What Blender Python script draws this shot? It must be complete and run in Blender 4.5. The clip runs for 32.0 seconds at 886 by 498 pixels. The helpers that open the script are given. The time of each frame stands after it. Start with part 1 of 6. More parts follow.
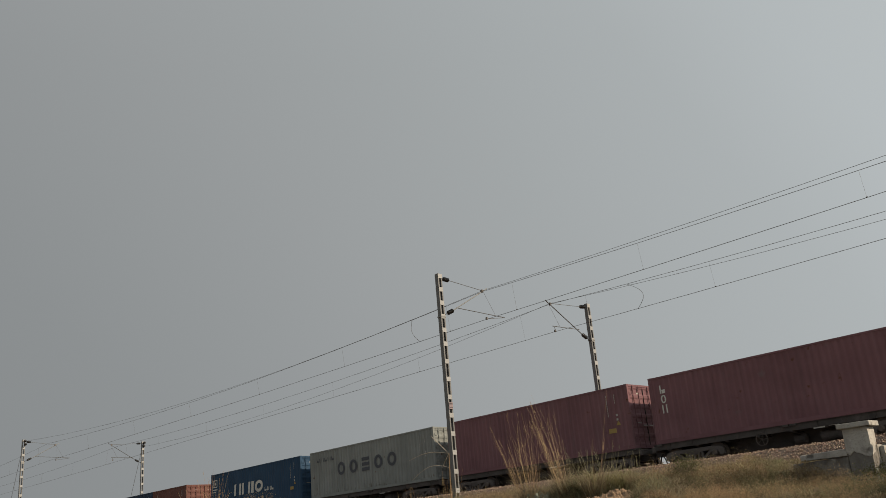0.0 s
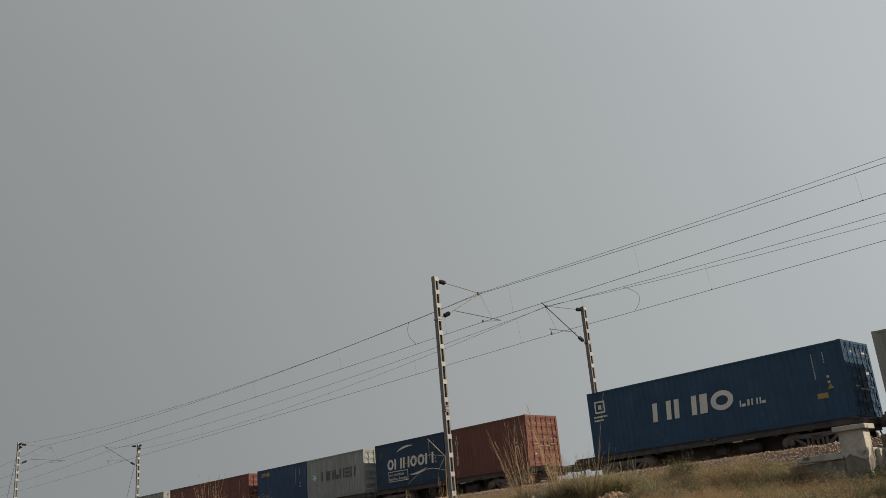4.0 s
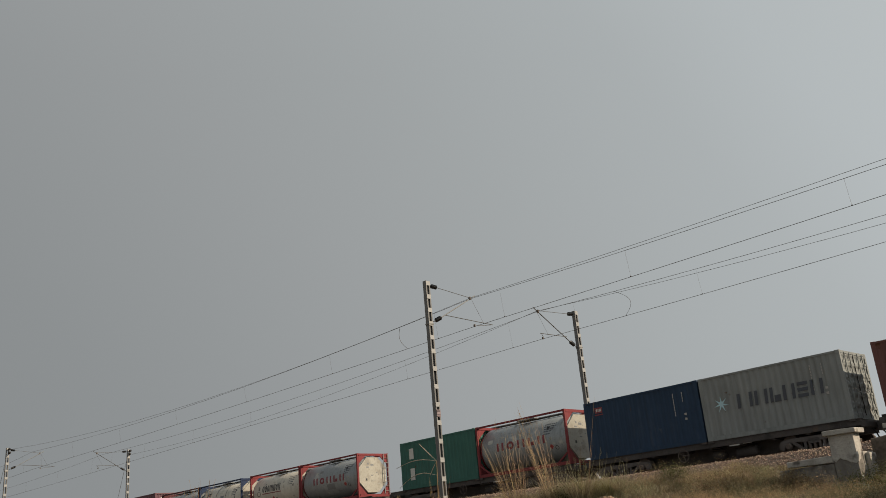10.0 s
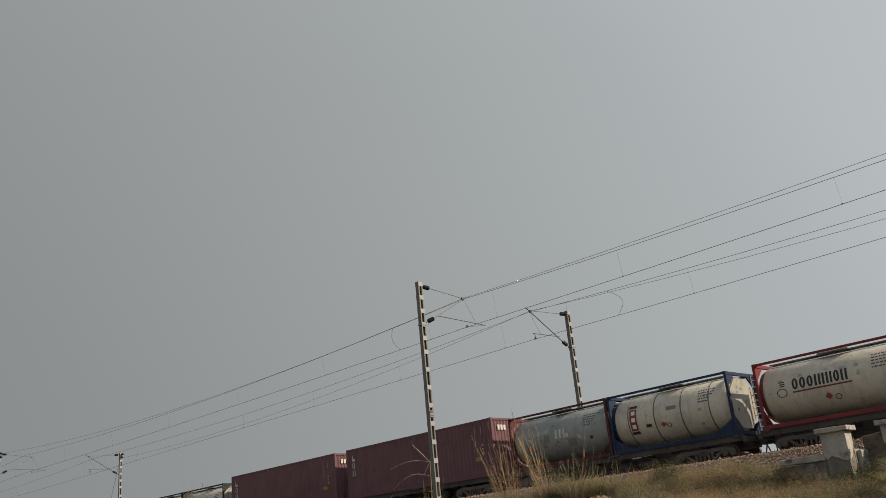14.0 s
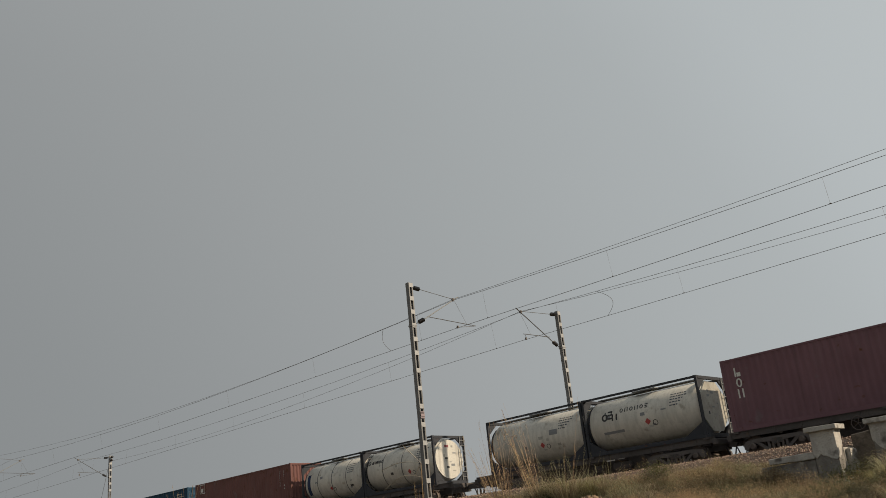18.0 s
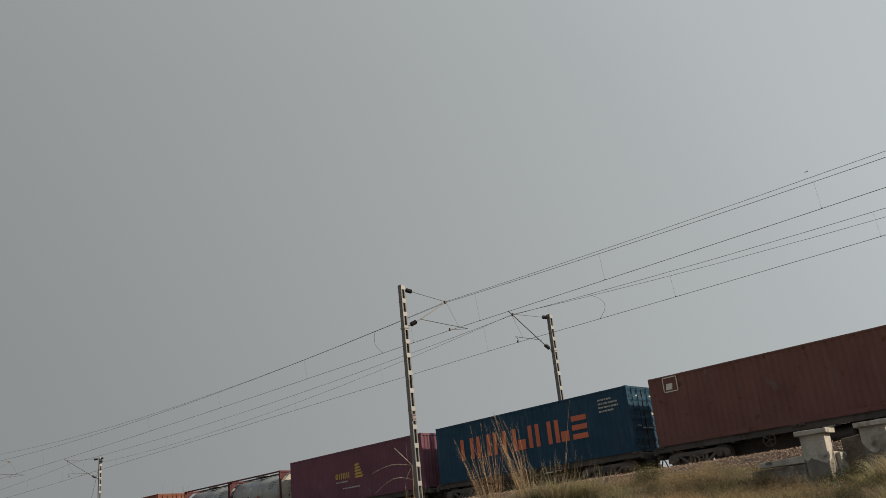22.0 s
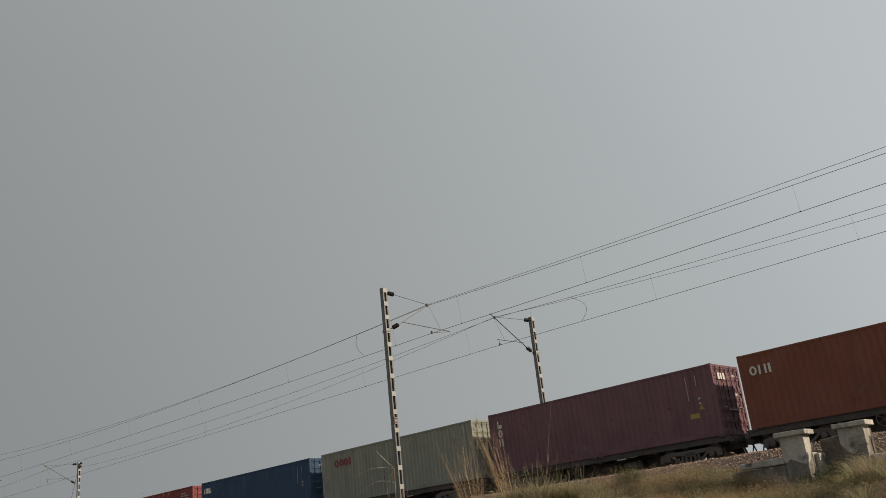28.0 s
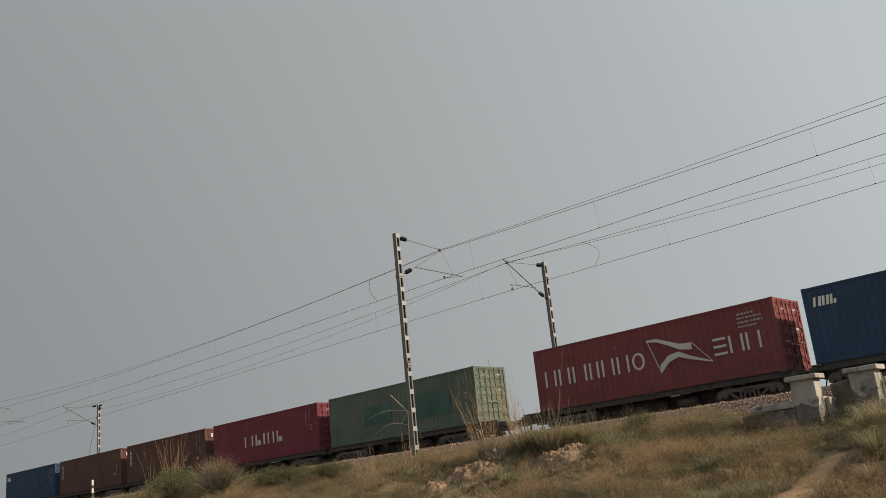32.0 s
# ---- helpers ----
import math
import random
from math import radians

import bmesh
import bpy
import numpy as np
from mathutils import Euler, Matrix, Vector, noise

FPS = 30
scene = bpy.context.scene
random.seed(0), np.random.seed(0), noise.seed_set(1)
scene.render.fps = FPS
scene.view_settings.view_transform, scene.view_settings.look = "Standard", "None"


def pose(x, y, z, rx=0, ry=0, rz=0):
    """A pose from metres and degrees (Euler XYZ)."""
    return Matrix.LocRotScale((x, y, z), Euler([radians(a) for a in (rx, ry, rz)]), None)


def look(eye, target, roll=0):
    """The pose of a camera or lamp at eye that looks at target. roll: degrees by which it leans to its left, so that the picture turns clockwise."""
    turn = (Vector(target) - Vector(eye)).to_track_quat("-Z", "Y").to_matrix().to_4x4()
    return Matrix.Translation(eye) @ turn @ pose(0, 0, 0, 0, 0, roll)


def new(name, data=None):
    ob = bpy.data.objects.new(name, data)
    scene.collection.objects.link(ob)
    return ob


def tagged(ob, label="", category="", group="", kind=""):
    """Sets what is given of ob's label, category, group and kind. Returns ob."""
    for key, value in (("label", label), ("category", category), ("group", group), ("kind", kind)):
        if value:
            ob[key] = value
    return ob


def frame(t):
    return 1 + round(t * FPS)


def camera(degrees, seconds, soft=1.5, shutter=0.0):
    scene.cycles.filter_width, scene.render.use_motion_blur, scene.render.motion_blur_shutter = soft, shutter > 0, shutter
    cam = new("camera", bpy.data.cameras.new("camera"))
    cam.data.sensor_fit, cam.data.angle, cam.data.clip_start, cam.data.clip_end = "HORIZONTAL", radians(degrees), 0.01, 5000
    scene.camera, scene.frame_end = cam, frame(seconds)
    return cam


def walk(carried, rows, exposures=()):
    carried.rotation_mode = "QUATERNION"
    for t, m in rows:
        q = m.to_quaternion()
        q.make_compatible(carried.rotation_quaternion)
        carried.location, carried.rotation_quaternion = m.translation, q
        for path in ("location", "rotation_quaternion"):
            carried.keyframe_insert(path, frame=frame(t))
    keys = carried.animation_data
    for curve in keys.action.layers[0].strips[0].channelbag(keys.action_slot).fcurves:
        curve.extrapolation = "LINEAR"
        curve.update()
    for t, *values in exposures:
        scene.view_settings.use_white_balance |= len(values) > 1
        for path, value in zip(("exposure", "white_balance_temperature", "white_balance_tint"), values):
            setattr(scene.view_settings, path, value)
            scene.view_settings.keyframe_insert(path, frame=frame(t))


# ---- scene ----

# ---- camera ----
cam = camera(53.8, 32.0, soft=0.85)
EYE = Vector((0.0, 0.0, 1.6))


def aim(pitch, lean, turn):
    """The hand-held camera's pose: degrees up, of lean and of turn to the left of the view square to the track."""
    m = Matrix.Rotation(radians(turn), 4, "Z") @ Matrix.Rotation(radians(pitch), 4, "X")
    m = m @ Matrix.Rotation(radians(lean), 4, "Y") @ Matrix.Rotation(radians(90), 4, "X")
    return Matrix.Translation(EYE) @ m


walk(cam, [
    (0, aim(18.30, 4.91, 46.32)), (0.5, aim(18.35, 5.00, 46.28)), (1, aim(18.35, 5.04, 46.16)),
    (1.5, aim(18.37, 5.04, 46.16)), (2, aim(18.34, 4.94, 46.22)), (2.5, aim(18.40, 5.00, 46.16)),
    (3, aim(18.48, 5.06, 46.06)), (3.5, aim(18.48, 4.98, 46.08)), (4, aim(18.45, 4.93, 46.07)),
    (4.5, aim(18.48, 4.85, 46.03)), (6.5, aim(18.50, 5.02, 45.79)), (7, aim(18.54, 5.13, 45.77)),
    (7.5, aim(18.56, 5.08, 45.72)), (8, aim(18.59, 4.96, 45.75)), (8.5, aim(18.60, 4.98, 45.70)),
    (9, aim(18.65, 4.93, 45.68)), (9.5, aim(18.71, 5.03, 45.53)), (10, aim(18.70, 5.11, 45.45)),
    (10.5, aim(18.74, 5.20, 45.45)), (11, aim(18.75, 5.23, 45.33)), (11.5, aim(18.82, 5.34, 45.28)),
    (12, aim(18.83, 5.34, 45.18)), (12.5, aim(18.71, 5.43, 45.09)), (13, aim(18.77, 5.46, 45.01)),
    (13.5, aim(18.80, 5.55, 44.90)), (14, aim(18.70, 5.61, 44.91)), (14.5, aim(18.68, 5.76, 44.79)),
    (16.5, aim(18.76, 5.68, 44.54)), (17, aim(18.76, 5.81, 44.42)), (17.5, aim(18.69, 5.95, 44.32)),
    (18, aim(18.69, 6.03, 44.23)), (18.5, aim(18.68, 5.97, 44.18)), (19, aim(18.78, 5.97, 44.05)),
    (19.5, aim(18.76, 6.00, 43.94)), (20, aim(18.81, 5.99, 43.81)), (20.5, aim(18.75, 6.00, 43.76)),
    (21, aim(18.81, 5.96, 43.71)), (21.5, aim(18.80, 6.01, 43.69)), (22, aim(18.80, 5.89, 43.70)),
    (22.5, aim(18.85, 6.00, 43.62)), (23, aim(18.85, 5.98, 43.51)), (23.5, aim(18.84, 6.11, 43.39)),
    (24, aim(18.86, 6.11, 43.22)), (24.5, aim(18.85, 6.18, 43.06)), (25, aim(18.90, 6.20, 42.96)),
    (25.5, aim(18.87, 6.35, 42.72)), (26, aim(18.84, 6.41, 42.49)), (26.5, aim(18.82, 6.31, 42.50)),
    (28.5, aim(18.87, 6.31, 42.43)), (29, aim(18.80, 6.36, 42.59)), (29.5, aim(18.84, 6.41, 42.49)),
    (30, aim(18.84, 6.38, 42.47)), (30.5, aim(18.73, 6.50, 42.44)), (31, aim(18.84, 6.29, 42.44)),
    (31.5, aim(18.83, 6.08, 42.76)), (31.6, aim(16.94, 6.05, 43.11)), (31.7, aim(18.07, 6.04, 42.58)),
    (31.8, aim(16.58, 6.02, 42.93)), (31.9, aim(16.51, 6.00, 42.67)), (32, aim(15.38, 5.99, 43.70)),
], exposures=((0, 0.0), (31, 0.0), (32, 0.09)))

# ---- world and sun ----
SUN_UP, SUN_TURN = 32.0, 27.0        # elevation; turn from the track's direction towards the far side
world = bpy.data.worlds.new("world")
scene.world = world
world.use_nodes = True
wn, wl = world.node_tree.nodes, world.node_tree.links
background = wn["Background"]
sky = wn.new("ShaderNodeTexSky")
sky.sky_type, sky.sun_disc = "NISHITA", False
sky.sun_elevation, sky.sun_rotation = radians(SUN_UP), radians(90 - SUN_TURN)
sky.air_density, sky.dust_density, sky.ozone_density, sky.altitude = 1.0, 3.0, 1.0, 200
# a smoggy sky: the clear sky is veiled by a pale haze, brighter towards the sun
coords = wn.new("ShaderNodeTexCoord")
toward = wn.new("ShaderNodeVectorMath")
toward.operation = "DOT_PRODUCT"
sun_way = Vector((math.cos(radians(SUN_UP)) * math.cos(radians(SUN_TURN)), math.cos(radians(SUN_UP)) * math.sin(radians(SUN_TURN)), math.sin(radians(SUN_UP))))
toward.inputs[1].default_value = sun_way
wl.new(coords.outputs["Generated"], toward.inputs[0])
haze = wn.new("ShaderNodeValToRGB")
haze.color_ramp.elements[0].position, haze.color_ramp.elements[0].color = 0.0, (1.75, 1.85, 1.90, 1)
haze.color_ramp.elements[1].position, haze.color_ramp.elements[1].color = 1.0, (8.0, 8.3, 8.2, 1)
for at, shade in ((0.41, (3.57, 3.75, 3.81, 1)), (0.28, (2.86, 3.02, 3.08, 1)), (0.5, (4.0, 4.24, 4.30, 1)), (0.6, (4.55, 4.86, 4.95, 1)), (0.66, (5.14, 5.51, 5.63, 1)), (0.8, (6.05, 6.44, 6.52, 1))):
    haze.color_ramp.elements.new(at).color = shade
half = wn.new("ShaderNodeMath")
half.operation = "MULTIPLY_ADD"
half.inputs[1].default_value = half.inputs[2].default_value = 0.5
wl.new(toward.outputs["Value"], half.inputs[0])
wl.new(half.outputs[0], haze.inputs[0])
veil = wn.new("ShaderNodeMix")
veil.data_type = "RGBA"
up = wn.new("ShaderNodeSeparateXYZ")
wl.new(coords.outputs["Generated"], up.inputs[0])
thin = wn.new("ShaderNodeMapRange")
thin.inputs["From Min"].default_value, thin.inputs["From Max"].default_value = 0.5, 1.0
thin.inputs["To Min"].default_value, thin.inputs["To Max"].default_value = 0.995, 0.98
wl.new(up.outputs["Z"], thin.inputs["Value"])
wl.new(thin.outputs[0], veil.inputs["Factor"])
wl.new(sky.outputs[0], veil.inputs["A"])
# the haze is thicker, and brighter, towards the horizon
lift, glow = wn.new("ShaderNodeMapRange"), wn.new("ShaderNodeVectorMath")
lift.inputs["From Min"].default_value, lift.inputs["From Max"].default_value = 0.08, 0.5
lift.inputs["To Min"].default_value, lift.inputs["To Max"].default_value = 1.0, 0.905
glow.operation = "SCALE"
wl.new(up.outputs["Z"], lift.inputs["Value"])
wl.new(haze.outputs[0], glow.inputs[0])
wl.new(lift.outputs[0], glow.inputs["Scale"])
wl.new(glow.outputs[0], veil.inputs["B"])
wl.new(veil.outputs["Result"], background.inputs["Color"])
background.inputs["Strength"].default_value = 0.0955
sun = new("sun", bpy.data.lights.new("sun", "SUN"))
sun.data.energy, sun.data.angle, sun.data.color = 5.0, radians(1.0), (1.0, 0.82, 0.61)
sun.matrix_world = look(sun_way * 200, (0, 0, 0))

# ---- materials ----
MATS = {}


def material(name, base, rough=0.7, metal=0.0, spots=(), bump=0.0, grain=40.0, vary=0.12, streak=0.0, island=0.0, spec=0.5, leafy=0.0, chalk=0.0, dent=0.0):
    """A procedural surface: base colour, two scales of variation, spots of (colour, noise scale, amount), streaks that run down, fine relief."""
    if name in MATS:
        return MATS[name]
    m = MATS[name] = bpy.data.materials.new(name)
    m.use_nodes = True
    n, l = m.node_tree.nodes, m.node_tree.links
    bsdf = n["Principled BSDF"]
    bsdf.inputs["Roughness"].default_value, bsdf.inputs["Metallic"].default_value = rough, metal
    bsdf.inputs["Specular IOR Level"].default_value = spec
    tc, info = n.new("ShaderNodeTexCoord"), n.new("ShaderNodeObjectInfo")
    shift = n.new("ShaderNodeVectorMath")
    shift.operation = "MULTIPLY_ADD"
    shift.inputs[1].default_value = (1, 1, 1)
    l.new(tc.outputs["Object"], shift.inputs[0])
    jump = n.new("ShaderNodeVectorMath")
    jump.operation = "SCALE"
    jump.inputs[0].default_value = (37, 53, 71)
    l.new(info.outputs["Random"], jump.inputs["Scale"])
    l.new(jump.outputs[0], shift.inputs[2])

    def noisy(scale, detail=4.0, stretch=None):
        t = n.new("ShaderNodeTexNoise")
        t.inputs["Scale"].default_value, t.inputs["Detail"].default_value = scale, detail
        if stretch:
            s = n.new("ShaderNodeVectorMath")
            s.operation = "MULTIPLY"
            s.inputs[1].default_value = stretch
            l.new(shift.outputs[0], s.inputs[0])
            l.new(s.outputs[0], t.inputs["Vector"])
        else:
            l.new(shift.outputs[0], t.inputs["Vector"])
        return t.outputs["Fac"]

    def blend(a, b, fac, low, high):
        r = n.new("ShaderNodeMapRange")
        r.inputs["From Min"].default_value, r.inputs["From Max"].default_value = low, high
        l.new(fac, r.inputs["Value"])
        x = n.new("ShaderNodeMix")
        x.data_type = "RGBA"
        l.new(r.outputs[0], x.inputs["Factor"])
        for src, key in ((a, "A"), (b, "B")):
            if isinstance(src, tuple):
                x.inputs[key].default_value = (*src, 1)
            else:
                l.new(src, x.inputs[key])
        return x.outputs["Result"]

    dark = tuple(c * (1 - vary) for c in base)
    light = tuple(min(1, c * (1 + vary)) for c in base)
    colour = blend(dark, light, noisy(0.9), 0.3, 0.7)
    colour = blend(colour, tuple(c * (1 - vary) * 0.9 for c in base), noisy(grain), 0.5, 0.8)
    if streak:
        colour = blend(colour, tuple(c * 0.55 + 0.015 for c in base), noisy(5.0, 3.0, (1, 1, 0.06)), 0.62 - streak * 0.2, 0.9)
    if chalk:
        pale = tuple(c * 0.85 + 0.035 for c in base)
        colour = blend(colour, pale, noisy(3.2, 5.0, (1, 1, 0.16)), 0.56, 1.05 - chalk * 0.3)
        colour = blend(colour, tuple(c * 0.72 for c in base), noisy(0.55, 3.0), 0.52, 0.85)
    for spot, scale, amount in spots:
        colour = blend(colour, spot, noisy(scale, 6.0), 0.72 - amount, 0.78 - amount * 0.6)
    if island:
        geo = n.new("ShaderNodeNewGeometry")
        hsv = n.new("ShaderNodeHueSaturation")
        r = n.new("ShaderNodeMapRange")
        r.inputs["To Min"].default_value, r.inputs["To Max"].default_value = 1 - island, 1 + island
        l.new(geo.outputs["Random Per Island"], r.inputs["Value"])
        l.new(r.outputs[0], hsv.inputs["Value"])
        h = n.new("ShaderNodeMapRange")
        h.inputs["To Min"].default_value, h.inputs["To Max"].default_value = 0.5 - island * 0.05, 0.5 + island * 0.06
        l.new(geo.outputs["Random Per Island"], h.inputs["Value"])
        l.new(h.outputs[0], hsv.inputs["Hue"])
        l.new(colour, hsv.inputs["Color"])
        colour = hsv.outputs[0]
    l.new(colour, bsdf.inputs["Base Color"])
    if leafy:
        thin, mix = n.new("ShaderNodeBsdfTranslucent"), n.new("ShaderNodeMixShader")
        l.new(colour, thin.inputs["Color"])
        mix.inputs[0].default_value = leafy
        l.new(bsdf.outputs[0], mix.inputs[1])
        l.new(thin.outputs[0], mix.inputs[2])
        l.new(mix.outputs[0], n["Material Output"].inputs["Surface"])
    if bump:
        b = n.new("ShaderNodeBump")
        b.inputs["Strength"].default_value, b.inputs["Distance"].default_value = bump, 0.02
        l.new(noisy(grain, 6.0), b.inputs["Height"])
        l.new(b.outputs[0], bsdf.inputs["Normal"])
        if dent:
            d = n.new("ShaderNodeBump")
            d.inputs["Strength"].default_value, d.inputs["Distance"].default_value = dent, 0.05
            l.new(noisy(1.7, 2.0, (1, 1, 0.45)), d.inputs["Height"])
            l.new(d.outputs[0], b.inputs["Normal"])
    return m


RUST = (0.09, 0.04, 0.02)


def paint(name, base, rough=0.68, wear=0.05, streak=0.35):
    base = tuple(1.06 * c for c in base)
    return material(name, base, rough, 0.0, ((RUST, 3.1, wear), (tuple(c * 0.6 + 0.05 for c in base), 1.3, 0.05)), 0.05, 60, 0.10, streak, chalk=0.5, dent=0.5, spec=0.15)


STEEL = material("galvanised_steel", (0.17, 0.175, 0.175), 0.6, 0.0, (((0.10, 0.09, 0.08), 2.0, 0.05),), 0.1, 30, 0.12)
# one mast paint in two tones: shade coloured into the channels, sunlight into the battens
MAST_WEB = material("mast_paint_shaded", (0.125, 0.128, 0.13), 0.55, 0.0, (((0.15, 0.13, 0.11), 3.0, 0.05),), 0.1, 30, 0.12, 0.3)
MAST_BAND = material("mast_paint_sunlit", (0.275, 0.28, 0.28), 0.5, 0.0, (((0.25, 0.22, 0.18), 4.0, 0.06),), 0.1, 30, 0.1)
WIRE = material("weathered_copper_wire", (0.10, 0.09, 0.085), 0.6, 0.5)
DARK_STEEL = material("dark_weathered_steel_tube", (0.05, 0.05, 0.05), 0.6, 0.0, (), 0.1, 30, 0.2)
CERAMIC = material("dark_glazed_ceramic", (0.010, 0.009, 0.009), 0.35)
IRON = material("grimy_wagon_steel", (0.066, 0.057, 0.053), 0.8, 0.0, (((0.085, 0.06, 0.045), 3.0, 0.12), ((0.035, 0.031, 0.029), 1.6, 0.15)), 0.4, 25, 0.3, 0.5)
BOGIE_STEEL = material("dusty_bogie_steel", (0.092, 0.078, 0.072), 0.8, 0.0, (((0.075, 0.063, 0.056), 3.0, 0.18),), 0.4, 25, 0.25)
WHEEL_STEEL = material("worn_wheel_steel", (0.095, 0.075, 0.064), 0.6, 0.4, (), 0.2, 30, 0.2)
RAIL_STEEL = material("rusty_rail_steel", (0.11, 0.065, 0.04), 0.7, 0.3, (), 0.2, 40, 0.2)
WHITE_PAINT = material("white_marking_paint", (0.72, 0.71, 0.66), 0.6, 0.0, (((0.4, 0.36, 0.3), 9.0, 0.06),), 0.0, 60, 0.08)
YELLOW_PAINT = material("yellow_marking_paint", (0.29, 0.20, 0.06), 0.6)
CONCRETE = material("weathered_concrete", (0.36, 0.345, 0.315), 0.9, 0.0, (((0.22, 0.205, 0.18), 1.3, 0.22), ((0.47, 0.45, 0.41), 3.4, 0.12), ((0.11, 0.10, 0.09), 2.4, 0.14)), 0.5, 22, 0.2, 0.5)
SLEEPER = material("sleeper_concrete", (0.36, 0.34, 0.31), 0.9, 0.0, (), 0.3, 30, 0.15)
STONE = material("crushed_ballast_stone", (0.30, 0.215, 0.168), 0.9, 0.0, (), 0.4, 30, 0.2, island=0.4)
# bed darker than its stones: the shade in the gaps is in its colour
BALLAST = material("dusty_bed_with_gap_shade", (0.17, 0.13, 0.105), 0.95, 0.0, (((0.1, 0.085, 0.07), 30.0, 0.2),), 1.0, 30, 0.3)
EARTH = material("dry_sandy_earth", (0.20, 0.15, 0.088), 0.95, 0.0, (((0.12, 0.10, 0.05), 0.6, 0.25), ((0.28, 0.205, 0.125), 2.0, 0.1)), 0.8, 14, 0.2)
CLAY = material("reddish_dug_earth", (0.25, 0.165, 0.10), 0.95, 0.0, (((0.13, 0.088, 0.055), 7.0, 0.26), ((0.36, 0.26, 0.17), 11.0, 0.14)), 1.0, 24, 0.3)
DRY_GRASS = material("dry_grass", (0.295, 0.24, 0.155), 0.8, island=0.4, vary=0.2, leafy=0.35)
GREEN_GRASS = material("olive_grass", (0.265, 0.245, 0.148), 0.8, island=0.4, vary=0.2, leafy=0.45)
STRAW = material("golden_reed_straw", (0.25, 0.16, 0.085), 0.7, island=0.55, vary=0.15, leafy=0.15)
LEAF = material("dusty_green_leaf", (0.115, 0.115, 0.056), 0.85, island=0.3, vary=0.2, leafy=0.45, spec=0.2)
TWIG = material("grey_dry_twigs", (0.17, 0.135, 0.095), 0.9, island=0.35, vary=0.2)


# ---- mesh helpers ----
class Shape:
    """Collects corners and faces of one mesh."""

    def __init__(self):
        self.v, self.f = [], []

    def add(self, verts, faces):
        k = len(self.v)
        self.v += [tuple(p) for p in verts]
        self.f += [tuple(i + k for i in f) for f in faces]
        return self

    def box(self, x0, x1, y0, y1, z0, z1):
        return self.add([(x, y, z) for x in (x0, x1) for y in (y0, y1) for z in (z0, z1)],
                        [(0, 1, 3, 2), (4, 6, 7, 5), (0, 4, 5, 1), (2, 3, 7, 6), (0, 2, 6, 4), (1, 5, 7, 3)])

    def prism(self, outline, axis, a, b):
        """A closed outline, pushed along an axis from a to b."""
        n = len(outline)

        def at(p, h):
            q = list(p)
            q.insert(axis, h)
            return q
        verts = [at(p, a) for p in outline] + [at(p, b) for p in outline]
        faces = [tuple(range(n)), tuple(range(2 * n - 1, n - 1, -1))]
        faces += [(i, i + n, (i + 1) % n + n, (i + 1) % n) for i in range(n)]
        return self.add(verts, faces)

    def tube(self, p, q, r, n=8, r2=None, ends=True):
        p, q = Vector(p), Vector(q)
        w = (q - p).normalized()
        u = w.orthogonal().normalized()
        s = w.cross(u)
        r2 = r if r2 is None else r2
        ring = [(math.cos(2 * math.pi * i / n), math.sin(2 * math.pi * i / n)) for i in range(n)]
        verts = [p + u * (c * r) + s * (d * r) for c, d in ring] + [q + u * (c * r2) + s * (d * r2) for c, d in ring]
        faces = [(i, (i + 1) % n, (i + 1) % n + n, i + n) for i in range(n)]
        if ends:
            faces += [tuple(range(n - 1, -1, -1)), tuple(range(n, 2 * n))]
        return self.add(verts, faces)

    def pipe(self, pts, radii, n=6):
        """One unbroken tube along a line of points."""
        pts = [Vector(p) for p in pts]
        if not hasattr(radii, "__len__"):
            radii = [radii] * len(pts)
        verts, faces = [], []
        for i, p in enumerate(pts):
            w = (pts[min(i + 1, len(pts) - 1)] - pts[max(i - 1, 0)]).normalized()
            u = w.cross(Vector((0.31, 0.93, 0.2))).normalized()
            s = w.cross(u)
            verts += [p + (u * math.cos(2 * math.pi * k / n) + s * math.sin(2 * math.pi * k / n)) * radii[i] for k in range(n)]
        for i in range(len(pts) - 1):
            faces += [(i * n + k, i * n + (k + 1) % n, (i + 1) * n + (k + 1) % n, (i + 1) * n + k) for k in range(n)]
        faces += [tuple(range(n - 1, -1, -1)), tuple(range((len(pts) - 1) * n, len(pts) * n))]
        return self.add(verts, faces)

    def lathe(self, profile, axis_from, axis_way, n=16, smooth=False):
        """Rings of (distance along, radius) round an axis."""
        o, w = Vector(axis_from), Vector(axis_way).normalized()
        u = w.orthogonal().normalized()
        s = w.cross(u)
        verts, faces = [], []
        for d, r in profile:
            verts += [o + w * d + u * (r * math.cos(2 * math.pi * i / n)) + s * (r * math.sin(2 * math.pi * i / n)) for i in range(n)]
        for k in range(len(profile) - 1):
            faces += [(k * n + i, k * n + (i + 1) % n, (k + 1) * n + (i + 1) % n, (k + 1) * n + i) for i in range(n)]
        faces += [tuple(range(n - 1, -1, -1)), tuple(range((len(profile) - 1) * n, len(profile) * n))]
        return self.add(verts, faces)

    def mesh(self, name, mat, smooth=False):
        m = bpy.data.meshes.new(name)
        m.from_pydata(self.v, [], self.f)
        m.materials.append(mat)
        bm = bmesh.new()
        bm.from_mesh(m)
        bmesh.ops.recalc_face_normals(bm, faces=bm.faces)
        bm.to_mesh(m)
        bm.free()
        if smooth:
            m.polygons.foreach_set("use_smooth", [len(p.vertices) == 4 for p in m.polygons])
        return m


def bevelled(mesh, width, segments=2):
    bm = bmesh.new()
    bm.from_mesh(mesh)
    bmesh.ops.bevel(bm, geom=bm.edges[:] + bm.verts[:], offset=width, segments=segments, affect="EDGES", profile=0.6)
    bm.to_mesh(mesh)
    bm.free()
    return mesh


